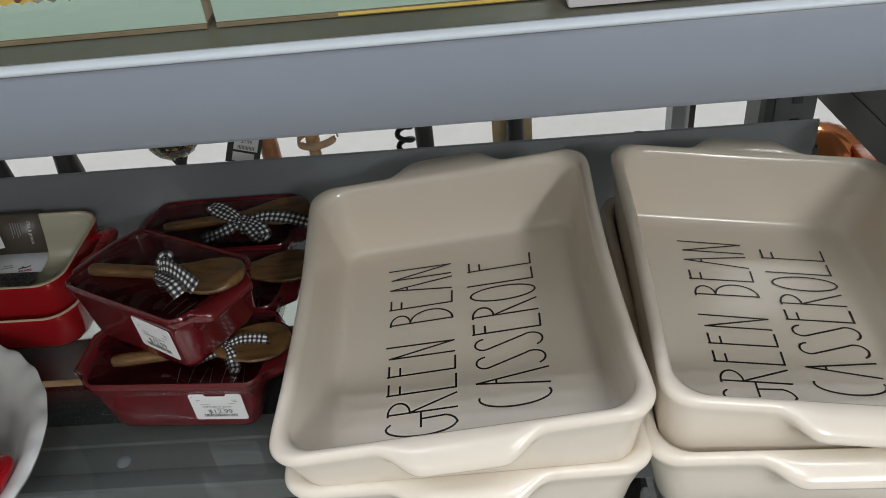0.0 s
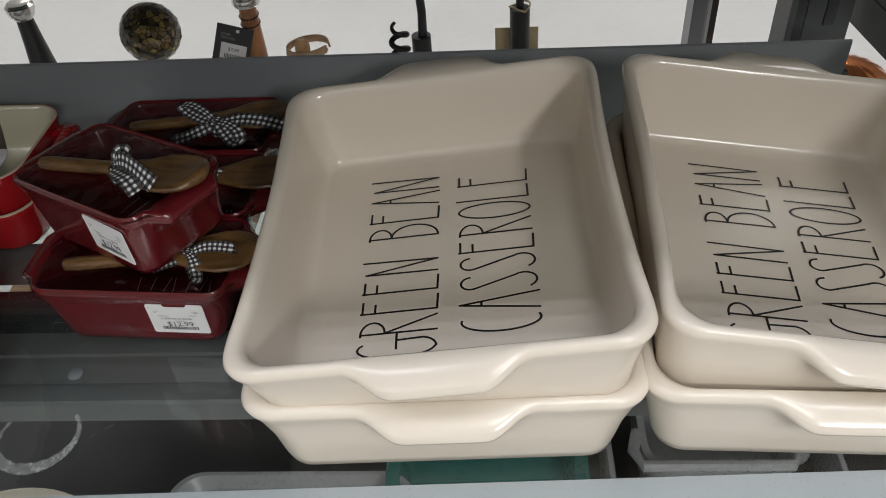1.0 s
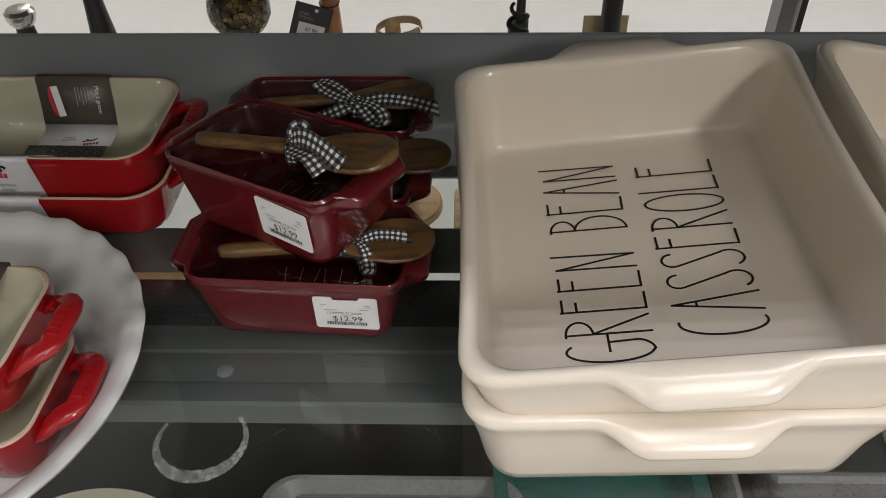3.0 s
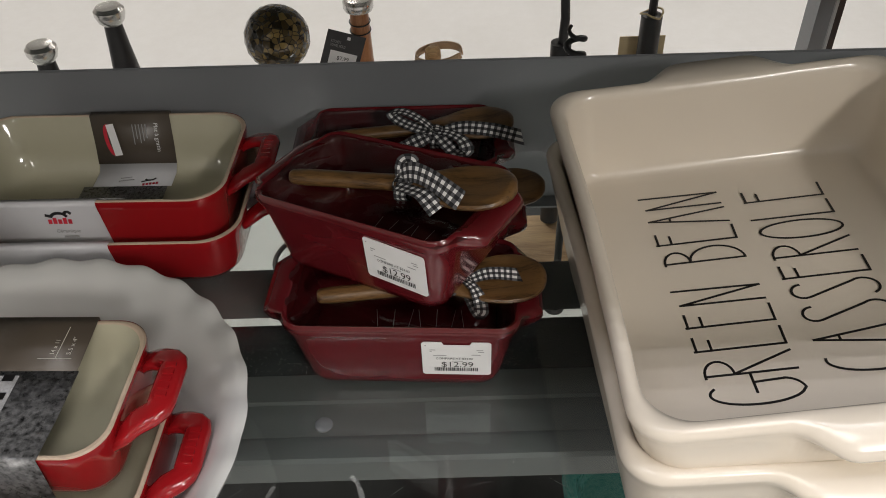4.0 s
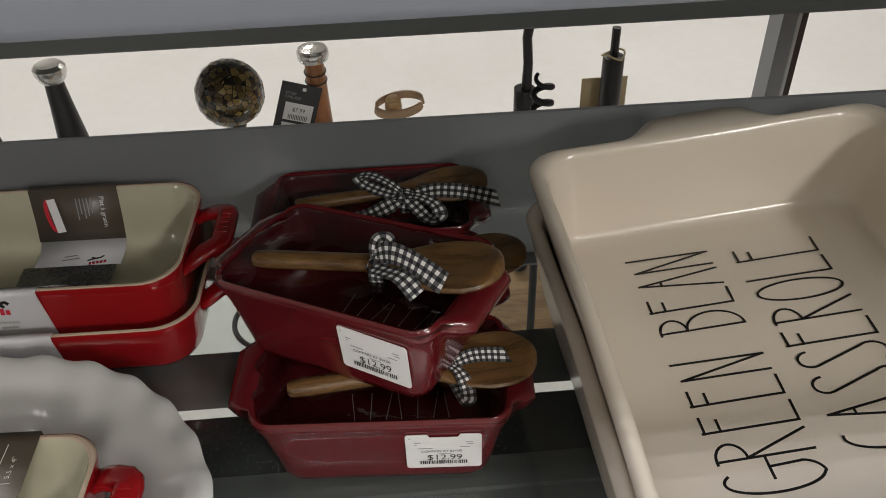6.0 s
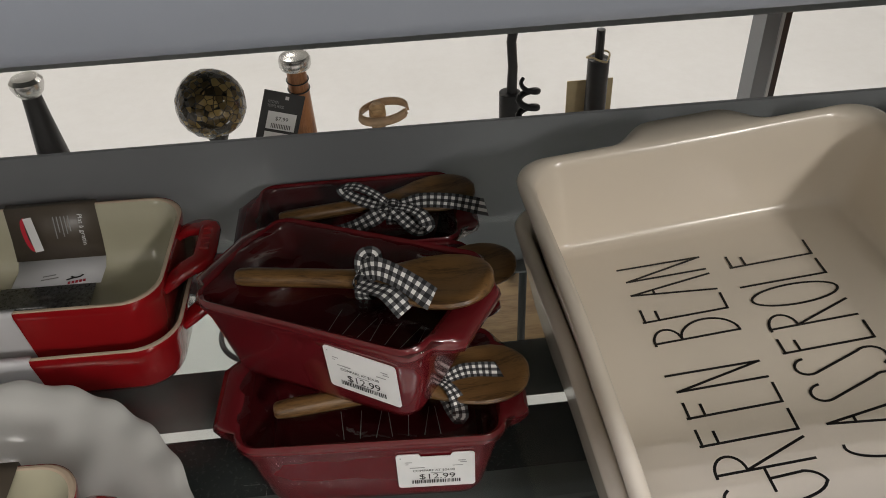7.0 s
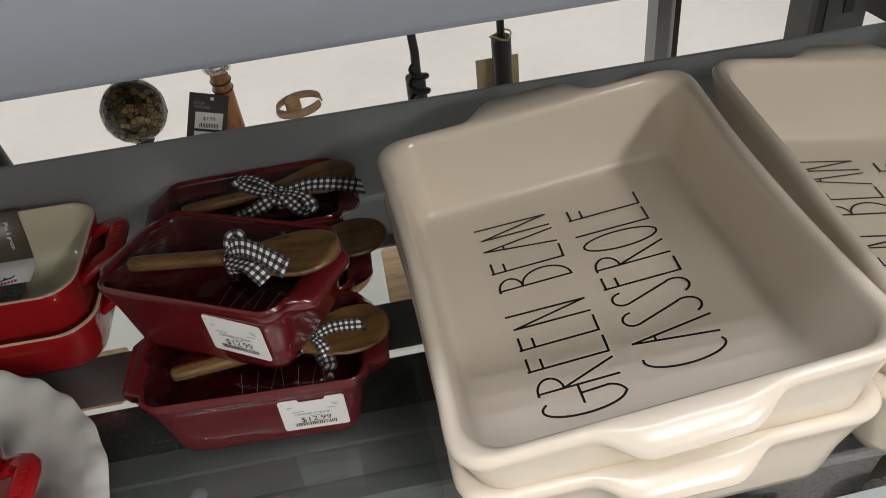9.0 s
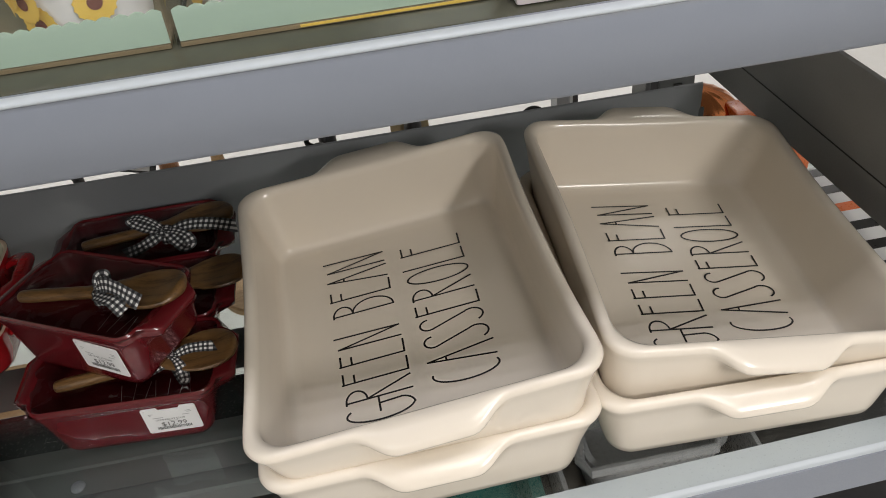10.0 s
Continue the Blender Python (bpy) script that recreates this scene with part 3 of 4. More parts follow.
dish = casserole(pose(-0.028, 0.456, 0, 0, 0, 1.8) @ Matrix.Translation((0, 0, G + 0.0005)), "empty cream ceramic casserole dish under another on the glass shelf")
other = copy_thing(dish, pose(0.2105, 0.4590, G + 0.0005, 0, 0, -2.2))
tops = ((pose(-0.0228, 0.453, G + 0.0478, 0.3, -5.3, 1.4), -0.0028, "cream ceramic casserole dish, lettered inside, stacked askew on another"), (pose(0.2070, 0.4620, G + 0.0378, 0, 7.6, -2.5), 0.0055, "cream ceramic casserole dish, lettered inside, stacked beside the first"))
for m, dx, label in tops:
    d = tagged(copy_thing(dish, m), label)
    part("lettering", lettering(), INK, d, "thin black handwritten lettering", pose(dx, 0, 0.0079))


# ---- mini loaf pans with wooden spoons ----
def loaf_body():
    spec = [(0.050, 0.032, 0.008, 0.0, 0), (0.0560, 0.0365, 0.011, 0.0012, 0), (0.0585, 0.0380, 0.012, 0.006, 0), (0.0640, 0.0393, 0.013, 0.030, 0), (0.0662, 0.0400, 0.013, 0.040, 0.25), (0.0688, 0.0408, 0.013, 0.0450, 1.0), (0.0702, 0.0418, 0.013, 0.0490, 1.0),
            (0.0699, 0.0416, 0.013, 0.0522, 1.0), (0.0684, 0.0404, 0.012, 0.0538, 0.8), (0.0664, 0.0388, 0.011, 0.0532, 0.1), (0.0645, 0.0372, 0.010, 0.049, 0), (0.0590, 0.0345, 0.009, 0.018, 0), (0.0555, 0.032, 0.008, 0.008, 0), (0.049, 0.026, 0.007, 0.006, 0)]
    rings = []
    for hx, hy, r, z, flare in spec:
        hx *= 1.03
        ring = round_rect(hx, hy, r, z, 6, 14)
        for p in ring:
            if abs(p.x) > hx - 0.002:
                s = min(1.0, max(0.0, (0.029 - abs(p.y)) / 0.008))
                p.x += math.copysign(0.0130 * flare * s * s * (3 - 2 * s), p.x)
                p.z -= 0.0035 * flare * s
        rings.append(ring)
    return rings_bm(rings)


def spoon_bm():
    """Handle at the left, a broad flat bowl at the right, hollowed on top."""
    rings = []
    stations = [(-0.064, 0.0030, 0.0030), (-0.0625, 0.0050, 0.0042), (-0.054, 0.0058, 0.0048), (-0.030, 0.0056, 0.0048), (0.000, 0.0056, 0.0046), (0.014, 0.0075, 0.0046), (0.024, 0.0125, 0.0050), (0.036, 0.0185, 0.0058), (0.048, 0.0215, 0.0064), (0.059, 0.0212, 0.0062), (0.067, 0.0180, 0.0055), (0.072, 0.0135, 0.0048), (0.0752, 0.0080, 0.0038), (0.0764, 0.0025, 0.0024)]
    fine = []
    for (x0, w0, h0), (x1, w1, h1) in zip(stations, stations[1:]):
        fine += [(x0 + (x1 - x0) * f, w0 + (w1 - w0) * f, h0 + (h1 - h0) * f) for f in (0.0, 0.25, 0.5, 0.75)]
    fine.append(stations[-1])
    soft = [tuple((a + 2 * b + c) / 4 for a, b, c in zip(fine[max(i - 1, 0)], fine[i], fine[min(i + 1, len(fine) - 1)])) for i in range(len(fine))]
    for x, hw, hh in soft:
        hollow = max(0.0, 1 - ((x - 0.047) / 0.026) ** 2) * 0.0042
        ring = []
        for k in range(20):
            a = 2 * math.pi * k / 20
            y, z = hw * math.cos(a), hh * math.sin(a)
            if z > 0:
                z -= hollow * (1 - (y / hw) ** 2) * 1.6
            ring.append(Vector((x, y, z)))
        rings.append(ring)
    return rings_bm(rings)


def bow_bms(style):
    """Knot, loops and tails of checked ribbon round the spoon's neck; paths lie in a plane that leans back."""
    out = []
    V = Vector
    up, back = V((0, -0.42, 0.91)), V((0, 0.91, 0.42))

    def strip(pts, w, turn=0.0, pinch=0.5, cut=0.0):
        bm = bmesh.new()
        pts = [V((x, 0, 0.0035)) + back * u + up * n for x, u, n in pts]
        fine = []
        for i in range(len(pts) - 1):
            p0, p1, p2, p3 = pts[max(i - 1, 0)], pts[i], pts[i + 1], pts[min(i + 2, len(pts) - 1)]
            for k in range(6):
                f = k / 6
                fine.append(0.5 * (2 * p1 + (p2 - p0) * f + (2 * p0 - 5 * p1 + 4 * p2 - p3) * f * f + (3 * p1 - p0 - 3 * p2 + p3) * f ** 3))
        fine.append(pts[-1])
        n = len(fine)
        ups = [(up + back * turn * math.sin(math.pi * i / n) + V((0.25 * math.sin(7 * i / n), 0, 0))).normalized() for i in range(n)]
        widths = [w * (pinch + (1 - pinch) * min(1, 3 * i / n)) for i in range(n)]
        ribbon_bm(bm, fine, widths, ups)
        if cut:
            bm.verts.ensure_lookup_table()
            bm.verts[-1].co += (fine[-1] - fine[-2]).normalized() * cut
        return bm

    if style == "spread":
        out.append(("bow_loop", strip([(0, 0, 0.002), (-0.012, 0.008, 0.006), (-0.026, 0.015, 0.006), (-0.036, 0.016, 0.003), (-0.031, 0.011, 0.0), (-0.014, 0.003, 0.001), (0, 0, 0.002)], 0.0105, 0.5)))
        out.append(("bow_loop", strip([(0, 0, 0.003), (0.010, -0.003, 0.006), (0.021, -0.009, 0.006), (0.025, -0.017, 0.003), (0.019, -0.019, 0.001), (0.009, -0.010, 0.001), (0, 0, 0.002)], 0.0115, 0.4)))
        out.append(("bow_tail", strip([(0, 0, 0.001), (-0.012, -0.008, 0.002), (-0.025, -0.015, 0.001), (-0.037, -0.019, 0.0)], 0.0130, 0, 0.45, 0.004)))
        out.append(("bow_tail", strip([(0, 0, 0.001), (0.020, 0.004, 0.003), (0.042, 0.003, 0.003), (0.064, -0.001, 0.001)], 0.0135, 0.15, 0.45, 0.006)))
    elif style == "folded":
        out.append(("bow_loop", strip([(0, 0, 0.002), (-0.001, 0.006, 0.006), (0.001, 0.012, 0.008), (0.005, 0.013, 0.005), (0.006, 0.007, 0.002), (0.003, 0.001, 0.002)], 0.0105, -0.2)))
        out.append(("bow_tail", strip([(-0.004, 0.003, 0.004), (0.010, 0.002, 0.011), (0.026, -0.004, 0.011), (0.044, -0.014, 0.007)], 0.0135, -0.9, 0.75, 0.003)))
        out.append(("bow_tail", strip([(-0.003, -0.004, 0.003), (0.010, -0.009, 0.007), (0.020, -0.013, 0.008), (0.030, -0.021, 0.003)], 0.0125, 0.6, 0.7)))
    else:
        out.append(("bow_tail", strip([(0, 0, 0.001), (0.016, 0.004, 0.004), (0.030, 0.004, 0.003), (0.045, 0.002, 0.001)], 0.0125, 0.15, 0.5, 0.006)))
        out.append(("bow_loop", strip([(0, 0, 0.002), (0.006, -0.008, 0.006), (0.010, -0.020, 0.005), (0.010, -0.030, -0.001), (0.006, -0.022, -0.002), (0, -0.002, 0.001)], 0.0125, 0.2)))
        out.append(("bow_tail", strip([(0, 0, 0.001), (-0.012, -0.006, 0.002), (-0.026, -0.010, 0.001), (-0.036, -0.014, 0.0)], 0.0125, 0.0, 0.5)))
    knot = bmesh.new()
    ring = [V((0.0062 * math.cos(a), 0.0, 0.003 + 0.0062 * math.sin(a))) for a in [2 * math.pi * i / 16 for i in range(17)]]
    ribbon_bm(knot, ring, [0.0085] * 17, [V((p.x, 0, p.z - 0.003)).normalized() for p in ring])
    out.append(("bow_knot", knot))
    band = bmesh.new()
    loop = [V((0.0005 * math.cos(3 * a), 0.0075 * math.cos(a), -0.003 + 0.0062 * math.sin(a))) for a in [2 * math.pi * i / 20 for i in range(21)]]
    ribbon_bm(band, loop, [0.009] * 21, [V((0, p.y, p.z + 0.003)).normalized() for p in loop])
    out.append(("ribbon_band", band))
    return out


def price_label(parent, m, notch=True):
    card = bmesh.new()
    outline = []
    w, h, r = 0.0208, 0.0147, 0.002
    for cx, cy, a0 in ((w - r, h - r, 0), (-w + r, h - r, 90), (-w + r, -h + r, 180), (w - r, -h + r, 270)):
        if a0 == 90 and notch:
            outline += [(w * 0.45, h), (w * 0.38, h - 0.0026), (-w * 0.36, h - 0.0026), (-w * 0.42, h)]
        outline += arc(cx, cy, r, r, a0, a0 + 90, 4)
    lab = part("price_label", rings_bm([[Vector((x, y, z)) for x, y in outline] for z in (0, 0.0005)]), PAPER, parent, "white printed price label", m, sharp=30)
    part("price_text", text_bm("$12.99", 0.0066, 0.0195), INK, lab, m=pose(-0.0095, -0.0073, 0.0007))
    part("compare_text", text_bm("COMPARE AT $24.00", 0.0026, 0.0225), INK, lab, m=pose(-0.0125, -0.0005, 0.0007))
    rnd = random.Random(3)
    x, rows = -0.0135, []
    while x < 0.0125:
        b = rnd.choice((0.0003, 0.0005, 0.0008))
        rows.append((x, x + b, -0.0112, -0.0080))
        x += b + rnd.choice((0.0003, 0.0005))
    part("barcode", bars_bm(rows, 0.0007), INK, lab)
    part("small_print", bars_bm([(-0.016, -0.0125, 0.0078, 0.0084), (-0.016, -0.0145, 0.0062, 0.0067), (0.012, 0.016, 0.0078, 0.0084), (0.013, 0.0165, 0.0062, 0.0068), (-0.014, -0.006, 0.0028, 0.0034), (0.009, 0.0145, 0.0036, 0.0042), (-0.003, 0.004, -0.0022, -0.0017)], 0.0007), GREYINK, lab)
    part("punch_hole", bars_bm([(-0.0188, -0.0180, 0.0115, 0.0123)], 0.0007), GREYINK, lab)


def film_bm(seed):
    """Cellophane stretched over the rim, lifted by the spoon and creased."""
    bm = bmesh.new()
    nx, ny = 44, 26
    grid = []
    for j in range(ny + 1):
        row = []
        for i in range(nx + 1):
            u, v = -1 + 2 * i / nx, -1 + 2 * j / ny
            x, y = u * 0.077, v * 0.0418
            edge = max(abs(u) ** 6, abs(v) ** 6)
            z = 0.0548 + 0.0008 * math.exp(-((v - 0.05) / 0.32) ** 2) * (1 - abs(u) ** 4) - 0.004 * edge
            z += 0.0020 * noise.noise(Vector((x * 55 + seed, y * 70, seed))) * (1 - edge) + 0.0012 * abs(noise.noise(Vector((x * 160, y * 60 + x * 90, seed + 5)))) * (1 - edge)
            if abs(u) > 0.86:
                y *= 1 - 0.35 * (abs(u) - 0.86) / 0.14
            row.append(bm.verts.new((x, y, z)))
        grid.append(row)
    for j in range(ny):
        for i in range(nx):
            bm.faces.new((grid[j][i], grid[j][i + 1], grid[j + 1][i + 1], grid[j + 1][i]))
    return bm


def loaf_pan(m, label, seed, style, tag_x=None, spoon_turn=0.0, bow_x=0.006, spoon_shift=0.0, spoon_y=0.002, bow_y=0.0, bow_size=1.0, tag_turn=0.0, bow_turn=0.0, spoon_z=0.0565, tag_z=0.0280):
    t = thing("mini_loaf_pan", m, label, "loaf pan", "gift-wrapped mini loaf pans")
    part("pan_body", loaf_body(), MAROON, t, sharp=60)
    sp = part("wooden_spoon", spoon_bm(), SPOON, t, "small carved acacia spoon", pose(spoon_shift, spoon_y, spoon_z, 0, 0, spoon_turn))
    for nm, bm in bow_bms(style):
        part(nm, bm, GINGHAM, sp, "black and white gingham ribbon", pose(bow_x, bow_y, 0.0005, 0, 0, bow_turn) @ Matrix.Diagonal((bow_size, bow_size, bow_size, 1)))
    film = part("cellophane", film_bm(seed), FILM, t, "crinkled cellophane wrap, tinted to darken the pan inside", sharp=80)
    film.visible_shadow = False
    strokes = [[(-0.030 + 0.0095 * k, 0.000), (-0.030 + 0.0095 * k + 0.003 * (k % 3 - 1), 0.021)] for k in range(7)]
    part("inside_lettering", strokes_bm(strokes, 0.0004), LIGHTINK, t, m=pose(0.01, 0, 0.0072))
    if tag_x is not None:
        price_label(t, pose(tag_x, -0.0404, tag_z, 92, 0, 0) @ pose(0, 0, 0, 0, 0, tag_turn), style != "folded")
    return t


loaf_pan(pose(-0.2475, 0.4705, G + 0.0005, 0, 0, -3.5), "maroon mini loaf pan with spoon and checked bow on glass", 1, "drooping", 0.0335, 9, 0.026, 0.012, -0.008, -0.003, 0.7)
loaf_pan(pose(-0.250, 0.5535, G + 0.0005, 0, 0, -2.0), "maroon ceramic mini loaf pan with spoon, half hidden beneath another", 2, "drooping", None, 8, -0.014, 0.023, 0.002, -0.004, 0.75)
loaf_pan(pose(-0.252, 0.6365, G + 0.0005, 0, 0, -0.5), "maroon mini loaf pan with spoon against the back rail", 3, "spread", None, 8, 0.014, 0.010, 0.002, -0.015, 0.97, 0, -14)
loaf_pan(pose(-0.2535, 0.4915, G + 0.0600, 0.0, -7.0, -33.0), "maroon ceramic mini loaf pan lying across two others", 4, "folded", 0.0350, 15, 0.011, 0.012, -0.006, -0.005, 0.86, -5, 0, 0.0590, 0.0290)


# ---- red gratin dishes ----
def gratin(m, hx, hy, h, label, group, handle=0.022, grip=0.024):
    """Red outside, ivory inside, bare clay on the rim, a looped handle at each end."""
    t = thing("gratin_dish", m, label, "gratin dish", group)
    r = min(hx, hy) * 0.42
    f = 0.004
    outer = [(0.80, 0.0), (0.86, 0.001), (0.895, 0.005), (0.93, 0.4 * h), (0.985, 0.86 * h), (1.0, h - 0.0015), (0.995, h)]
    part("body", rings_bm([round_rect(hx - (1 - k) * hx * 0.55, hy - (1 - k) * hy * 0.9, r * k, z, 9, 8) for k, z in outer], (True, False)), RED, t, sharp=60)
    part("rim", rings_bm([round_rect(hx * 0.997 - i, hy * 0.994 - i, r, z, 9, 8) for i, z in ((0, h - 0.0004), (0.0008, h + 0.0005), (0.0021, h + 0.0006), (0.0028, h - 0.0002))], (False, False)), BARE, t, "bare pale clay rim")
    inner = [(0.0028, h - 0.0002), (0.0046, h - 0.003), (0.011, 0.5 * h), (0.0165, 0.2 * h), (0.022, 0.12 * h), (0.030, 0.105 * h)]
    part("lining", rings_bm([round_rect(hx - i, hy - i, max(0.006, r - 0.4 * i), z, 9, 8) for i, z in inner], (False, True)), IVORY, t, "glossy ivory glazed lining", sharp=60)
    for s in (-1, 1):
        g = grip
        path = [(hx - 0.003, -g * 1.12, h - 0.012), (hx + 0.003, -g * 1.08, h - 0.008), (hx + handle * 0.45, -g * 0.95, h - 0.004), (hx + handle * 0.85, -g * 0.80, h - 0.0015), (hx + handle * 0.985, -g * 0.68, h - 0.0005), (hx + handle * 1.03, -g * 0.5, h), (hx + handle * 1.04, 0, h + 0.0004)]
        path = path + [(x, -y, z) for x, y, z in path[-2::-1]]
        hb = bar_bm([(s * x, y, z) for x, y, z in path], 0.0072, 0.0040)
        hd = part("handle", hb, RED, t, "looped red enamel handle", sharp=70)
        marks = [(-g * 0.5 + g * 0.22 * k, -g * 0.5 + g * 0.22 * k + g * 0.12, -0.0030, 0.0026) for k in range(5)]
        mb = bmesh.new()
        for y0, y1, x0, x1 in marks:
            bmesh.ops.create_cube(mb, size=1, matrix=Matrix.Translation((s * (hx + handle * 1.04) + (x0 + x1) / 2, (y0 + y1) / 2, h + 0.0042)) @ Matrix.Diagonal((x1 - x0, y1 - y0, 0.0016, 1)))
        part("embossed_mark", mb, RED, hd)
    return t


def band_bm(path, x0, x1, lift=0.0):
    """A strip of card that follows a y-z path, with a little thickness."""
    bm = bmesh.new()
    rows = [[bm.verts.new((x, y, z)) for y, z in path] for x in (x0, x1)]
    for i in range(len(path) - 1):
        bm.faces.new((rows[0][i], rows[0][i + 1], rows[1][i + 1], rows[1][i]))
    return bm


def solid(ob, t=0.0005):
    md = ob.modifiers.new("card", "SOLIDIFY")
    md.thickness, md.offset = t, 0
    return ob


GX, GY, GH = 0.105, 0.0575, 0.052
lower = gratin(pose(-0.473, 0.5945, G + 0.0005, 0, 0, -1), 0.109, 0.0655, 0.0405, "red enamel gratin dish with white sleeve under a second", "large red gratin dishes")
upper = gratin(pose(-0.477, 0.603, G + 0.0135, 0, 0, -1.5), GX, GY, GH, "red enamel gratin dish, ivory inside, wrapped in a card sleeve", "large red gratin dishes")
for ob, x0, x1, hy, h in ((upper, -0.062, 0.0195, GY, GH), (lower, -0.062, 0.0215, 0.0655, 0.0405)):
    front = solid(part("sleeve_front", band_bm([(-hy + 0.004, h + 0.0005), (-hy - 0.0012, h + 0.0014), (-hy - 0.0018, h - 0.002), (-hy + 0.003, 0.4 * h), (-hy + 0.0062, 0.001)], x0, x1), SLEEVE, ob, "white card sleeve"))
    if ob is upper:
        y0 = -hy - 0.0022
        part("sleeve_logo", strokes_bm([arc(0, 0, 0.0055, 0.0035, 160, 20, 8), [(-0.0055, 0.001), (-0.0085, 0.0018)], [(0.004, 0.003), (0.0065, 0.0052), (0.0085, 0.0035)]], 0.0022), INK, front, m=pose(-0.0085, y0, h - 0.0105, 82, 0, 0))
        part("sleeve_logo_word", bars_bm([(-0.009 + 0.0035 * k, -0.0064 + 0.0035 * k, 0.0, 0.0036 + 0.0012 * (k % 2)) for k in range(5)]), REDINK, front, m=pose(-0.0085, y0 + 0.0006, h - 0.0165, 82, 0, 0))
        part("sleeve_word", text_bm("Céramique", 0.0038, 0.017), GREYINK, front, m=pose(-0.0155, y0 + 0.0021, h - 0.0255, 82, 0, 0))
        part("sleeve_small_print", bars_bm([(-0.004, 0.0065, -0.0042, -0.0028)]), GREYINK, front, m=pose(-0.007, y0 + 0.0022, h - 0.0255, 82, 0, 0))
        bx0, bx1 = -0.022, 0.041
        back = solid(part("sleeve_back", band_bm([(0.0592, h - 0.004), (0.0585, h + 0.0014), (0.0530, h + 0.0010), (0.0475, 0.030), (0.0425, 0.0150)], bx0, bx1), BROWNCARD, ob, "taupe card sleeve with printed words"))
        mid = solid(part("sleeve_floor", band_bm([(0.0424, 0.0149), (0.036, 0.0100), (0.0195, 0.0092)], bx0 + 0.001, bx1), SLEEVE, ob, "white printed part of the sleeve"))
        solid(part("sleeve_photo", band_bm([(0.0193, 0.0092), (0.0038, 0.0085), (-0.018, 0.0080), (-0.036, 0.012), (-0.0465, 0.030), (-0.0525, h + 0.0002)], bx0 - 0.006, bx1 - 0.003), PHOTO, ob, "dark street photograph printed on the sleeve"))
        tilt = math.degrees(math.atan2(0.036, 0.0105))
        wall = pose(0, 0.0500, 0.0420, tilt, 0, 0)
        part("sleeve_words", text_bm("Plat à gratin", 0.0048, 0.0235), PAPER, back, m=wall @ pose(0.0275, 0.0055, 0.0007, 0, 0, -90))
        for k, ln in enumerate((0.0115, 0.0135, 0.0155, 0.012, 0.0165)):
            part("sleeve_word_bar", bars_bm([(0, 0.0008, -ln, 0)]), GREYINK, back, m=wall @ pose(0.0205 - 0.0026 * k, 0.0045, 0.0007))
        part("sleeve_picture", strokes_bm([arc(0, 0, 0.003, 0.0115, 0, 360, 20)], 0.0030), REDINK, back, m=wall @ pose(-0.0085, -0.008, 0.0007, 0, 0, 8))
        part("sleeve_picture_inside", strokes_bm([[(0.001, -0.0105), (0.001, 0.0105)]], 0.0062), PAPER, back, m=wall @ pose(-0.0065, -0.008, 0.0012, 0, 0, 8))
        part("sleeve_logo", strokes_bm([arc(0, 0, 0.004, 0.003, 160, 20, 8), [(0.002, 0.003), (0.0065, 0.004)]], 0.0016), INK, mid, m=pose(0.023, 0.028, 0.0108, 3, 0, 190))
        part("sleeve_logo_word", bars_bm([(-0.006 + 0.0026 * k, -0.0042 + 0.0026 * k, 0.0, 0.003) for k in range(5)]), REDINK, mid, m=pose(0.024, 0.0225, 0.0104, 3, 0, 190))
        part("sleeve_small_print", bars_bm([(-0.008, 0.004, 0.0, 0.0014), (-0.006, 0.003, -0.004, -0.0026)]), GREYINK, mid, m=pose(0.002, 0.026, 0.0106, 3, 0, 190))


# ---- fluted pie plate with two small gratin dishes ----
def pie_plate(m):
    t = thing("pie_plate", m, "white fluted porcelain pie plate holding two red dishes", "pie plate")
    prof = [(0.050, 0.0), (0.092, 0.0), (0.096, 0.002), (0.112, 0.022), (0.126, 0.040), (0.1365, 0.0455), (0.1395, 0.0470), (0.1398, 0.0490), (0.1375, 0.0500), (0.1330, 0.0490), (0.1240, 0.0440), (0.108, 0.022), (0.095, 0.0065), (0.088, 0.0050), (0.045, 0.0048)]
    depth = [0, 0, 0.1, 0.4, 0.8, 1, 1, 1, 1, 0.8, 0.5, 0.15, 0, 0, 0]
    bm = lathe_bm(prof, 320, lambda a, i: 1 + 0.0045 * depth[i] * math.sin(28 * a))
    for v in bm.verts:
        r = math.hypot(v.co.x, v.co.y)
        if r > 0.118:
            v.co.z += 0.0010 * math.sin(28 * math.atan2(v.co.y, v.co.x)) * min(1, (r - 0.118) / 0.015)
    part("plate_body", bm, PIEWHITE, t, sharp=70)
    return t


pie_plate(pose(-0.470, 0.366, G + 0.0005))
s_low = gratin(pose(-0.4405, 0.360, G + 0.0065, 0, 0, -2), 0.064, 0.046, 0.036, "small red enamel gratin dish under another in the pie plate", "small red gratin dishes", 0.019, 0.022)
s_up = gratin(pose(-0.4480, 0.3735, G + 0.0435, 0, 0, -2), 0.064, 0.046, 0.036, "small red gratin dish with card sleeve in the pie plate", "small red gratin dishes", 0.019, 0.022)
strip = solid(part("sleeve_top", band_bm([(0.0475, 0.020), (0.0468, 0.0375), (0.041, 0.0368), (0.010, 0.0350)], -0.034, 0.0325), BROWNCARD, s_up, "dark glossy card sleeve with size figures"))
solid(part("sleeve_photo", band_bm([(0.0098, 0.0350), (-0.020, 0.0352), (-0.043, 0.0368), (-0.0468, 0.0372), (-0.0475, 0.004)], -0.034, 0.0335), PHOTO, s_up, "grey street photograph printed on the sleeve"))
pic = s_up.children[-1]
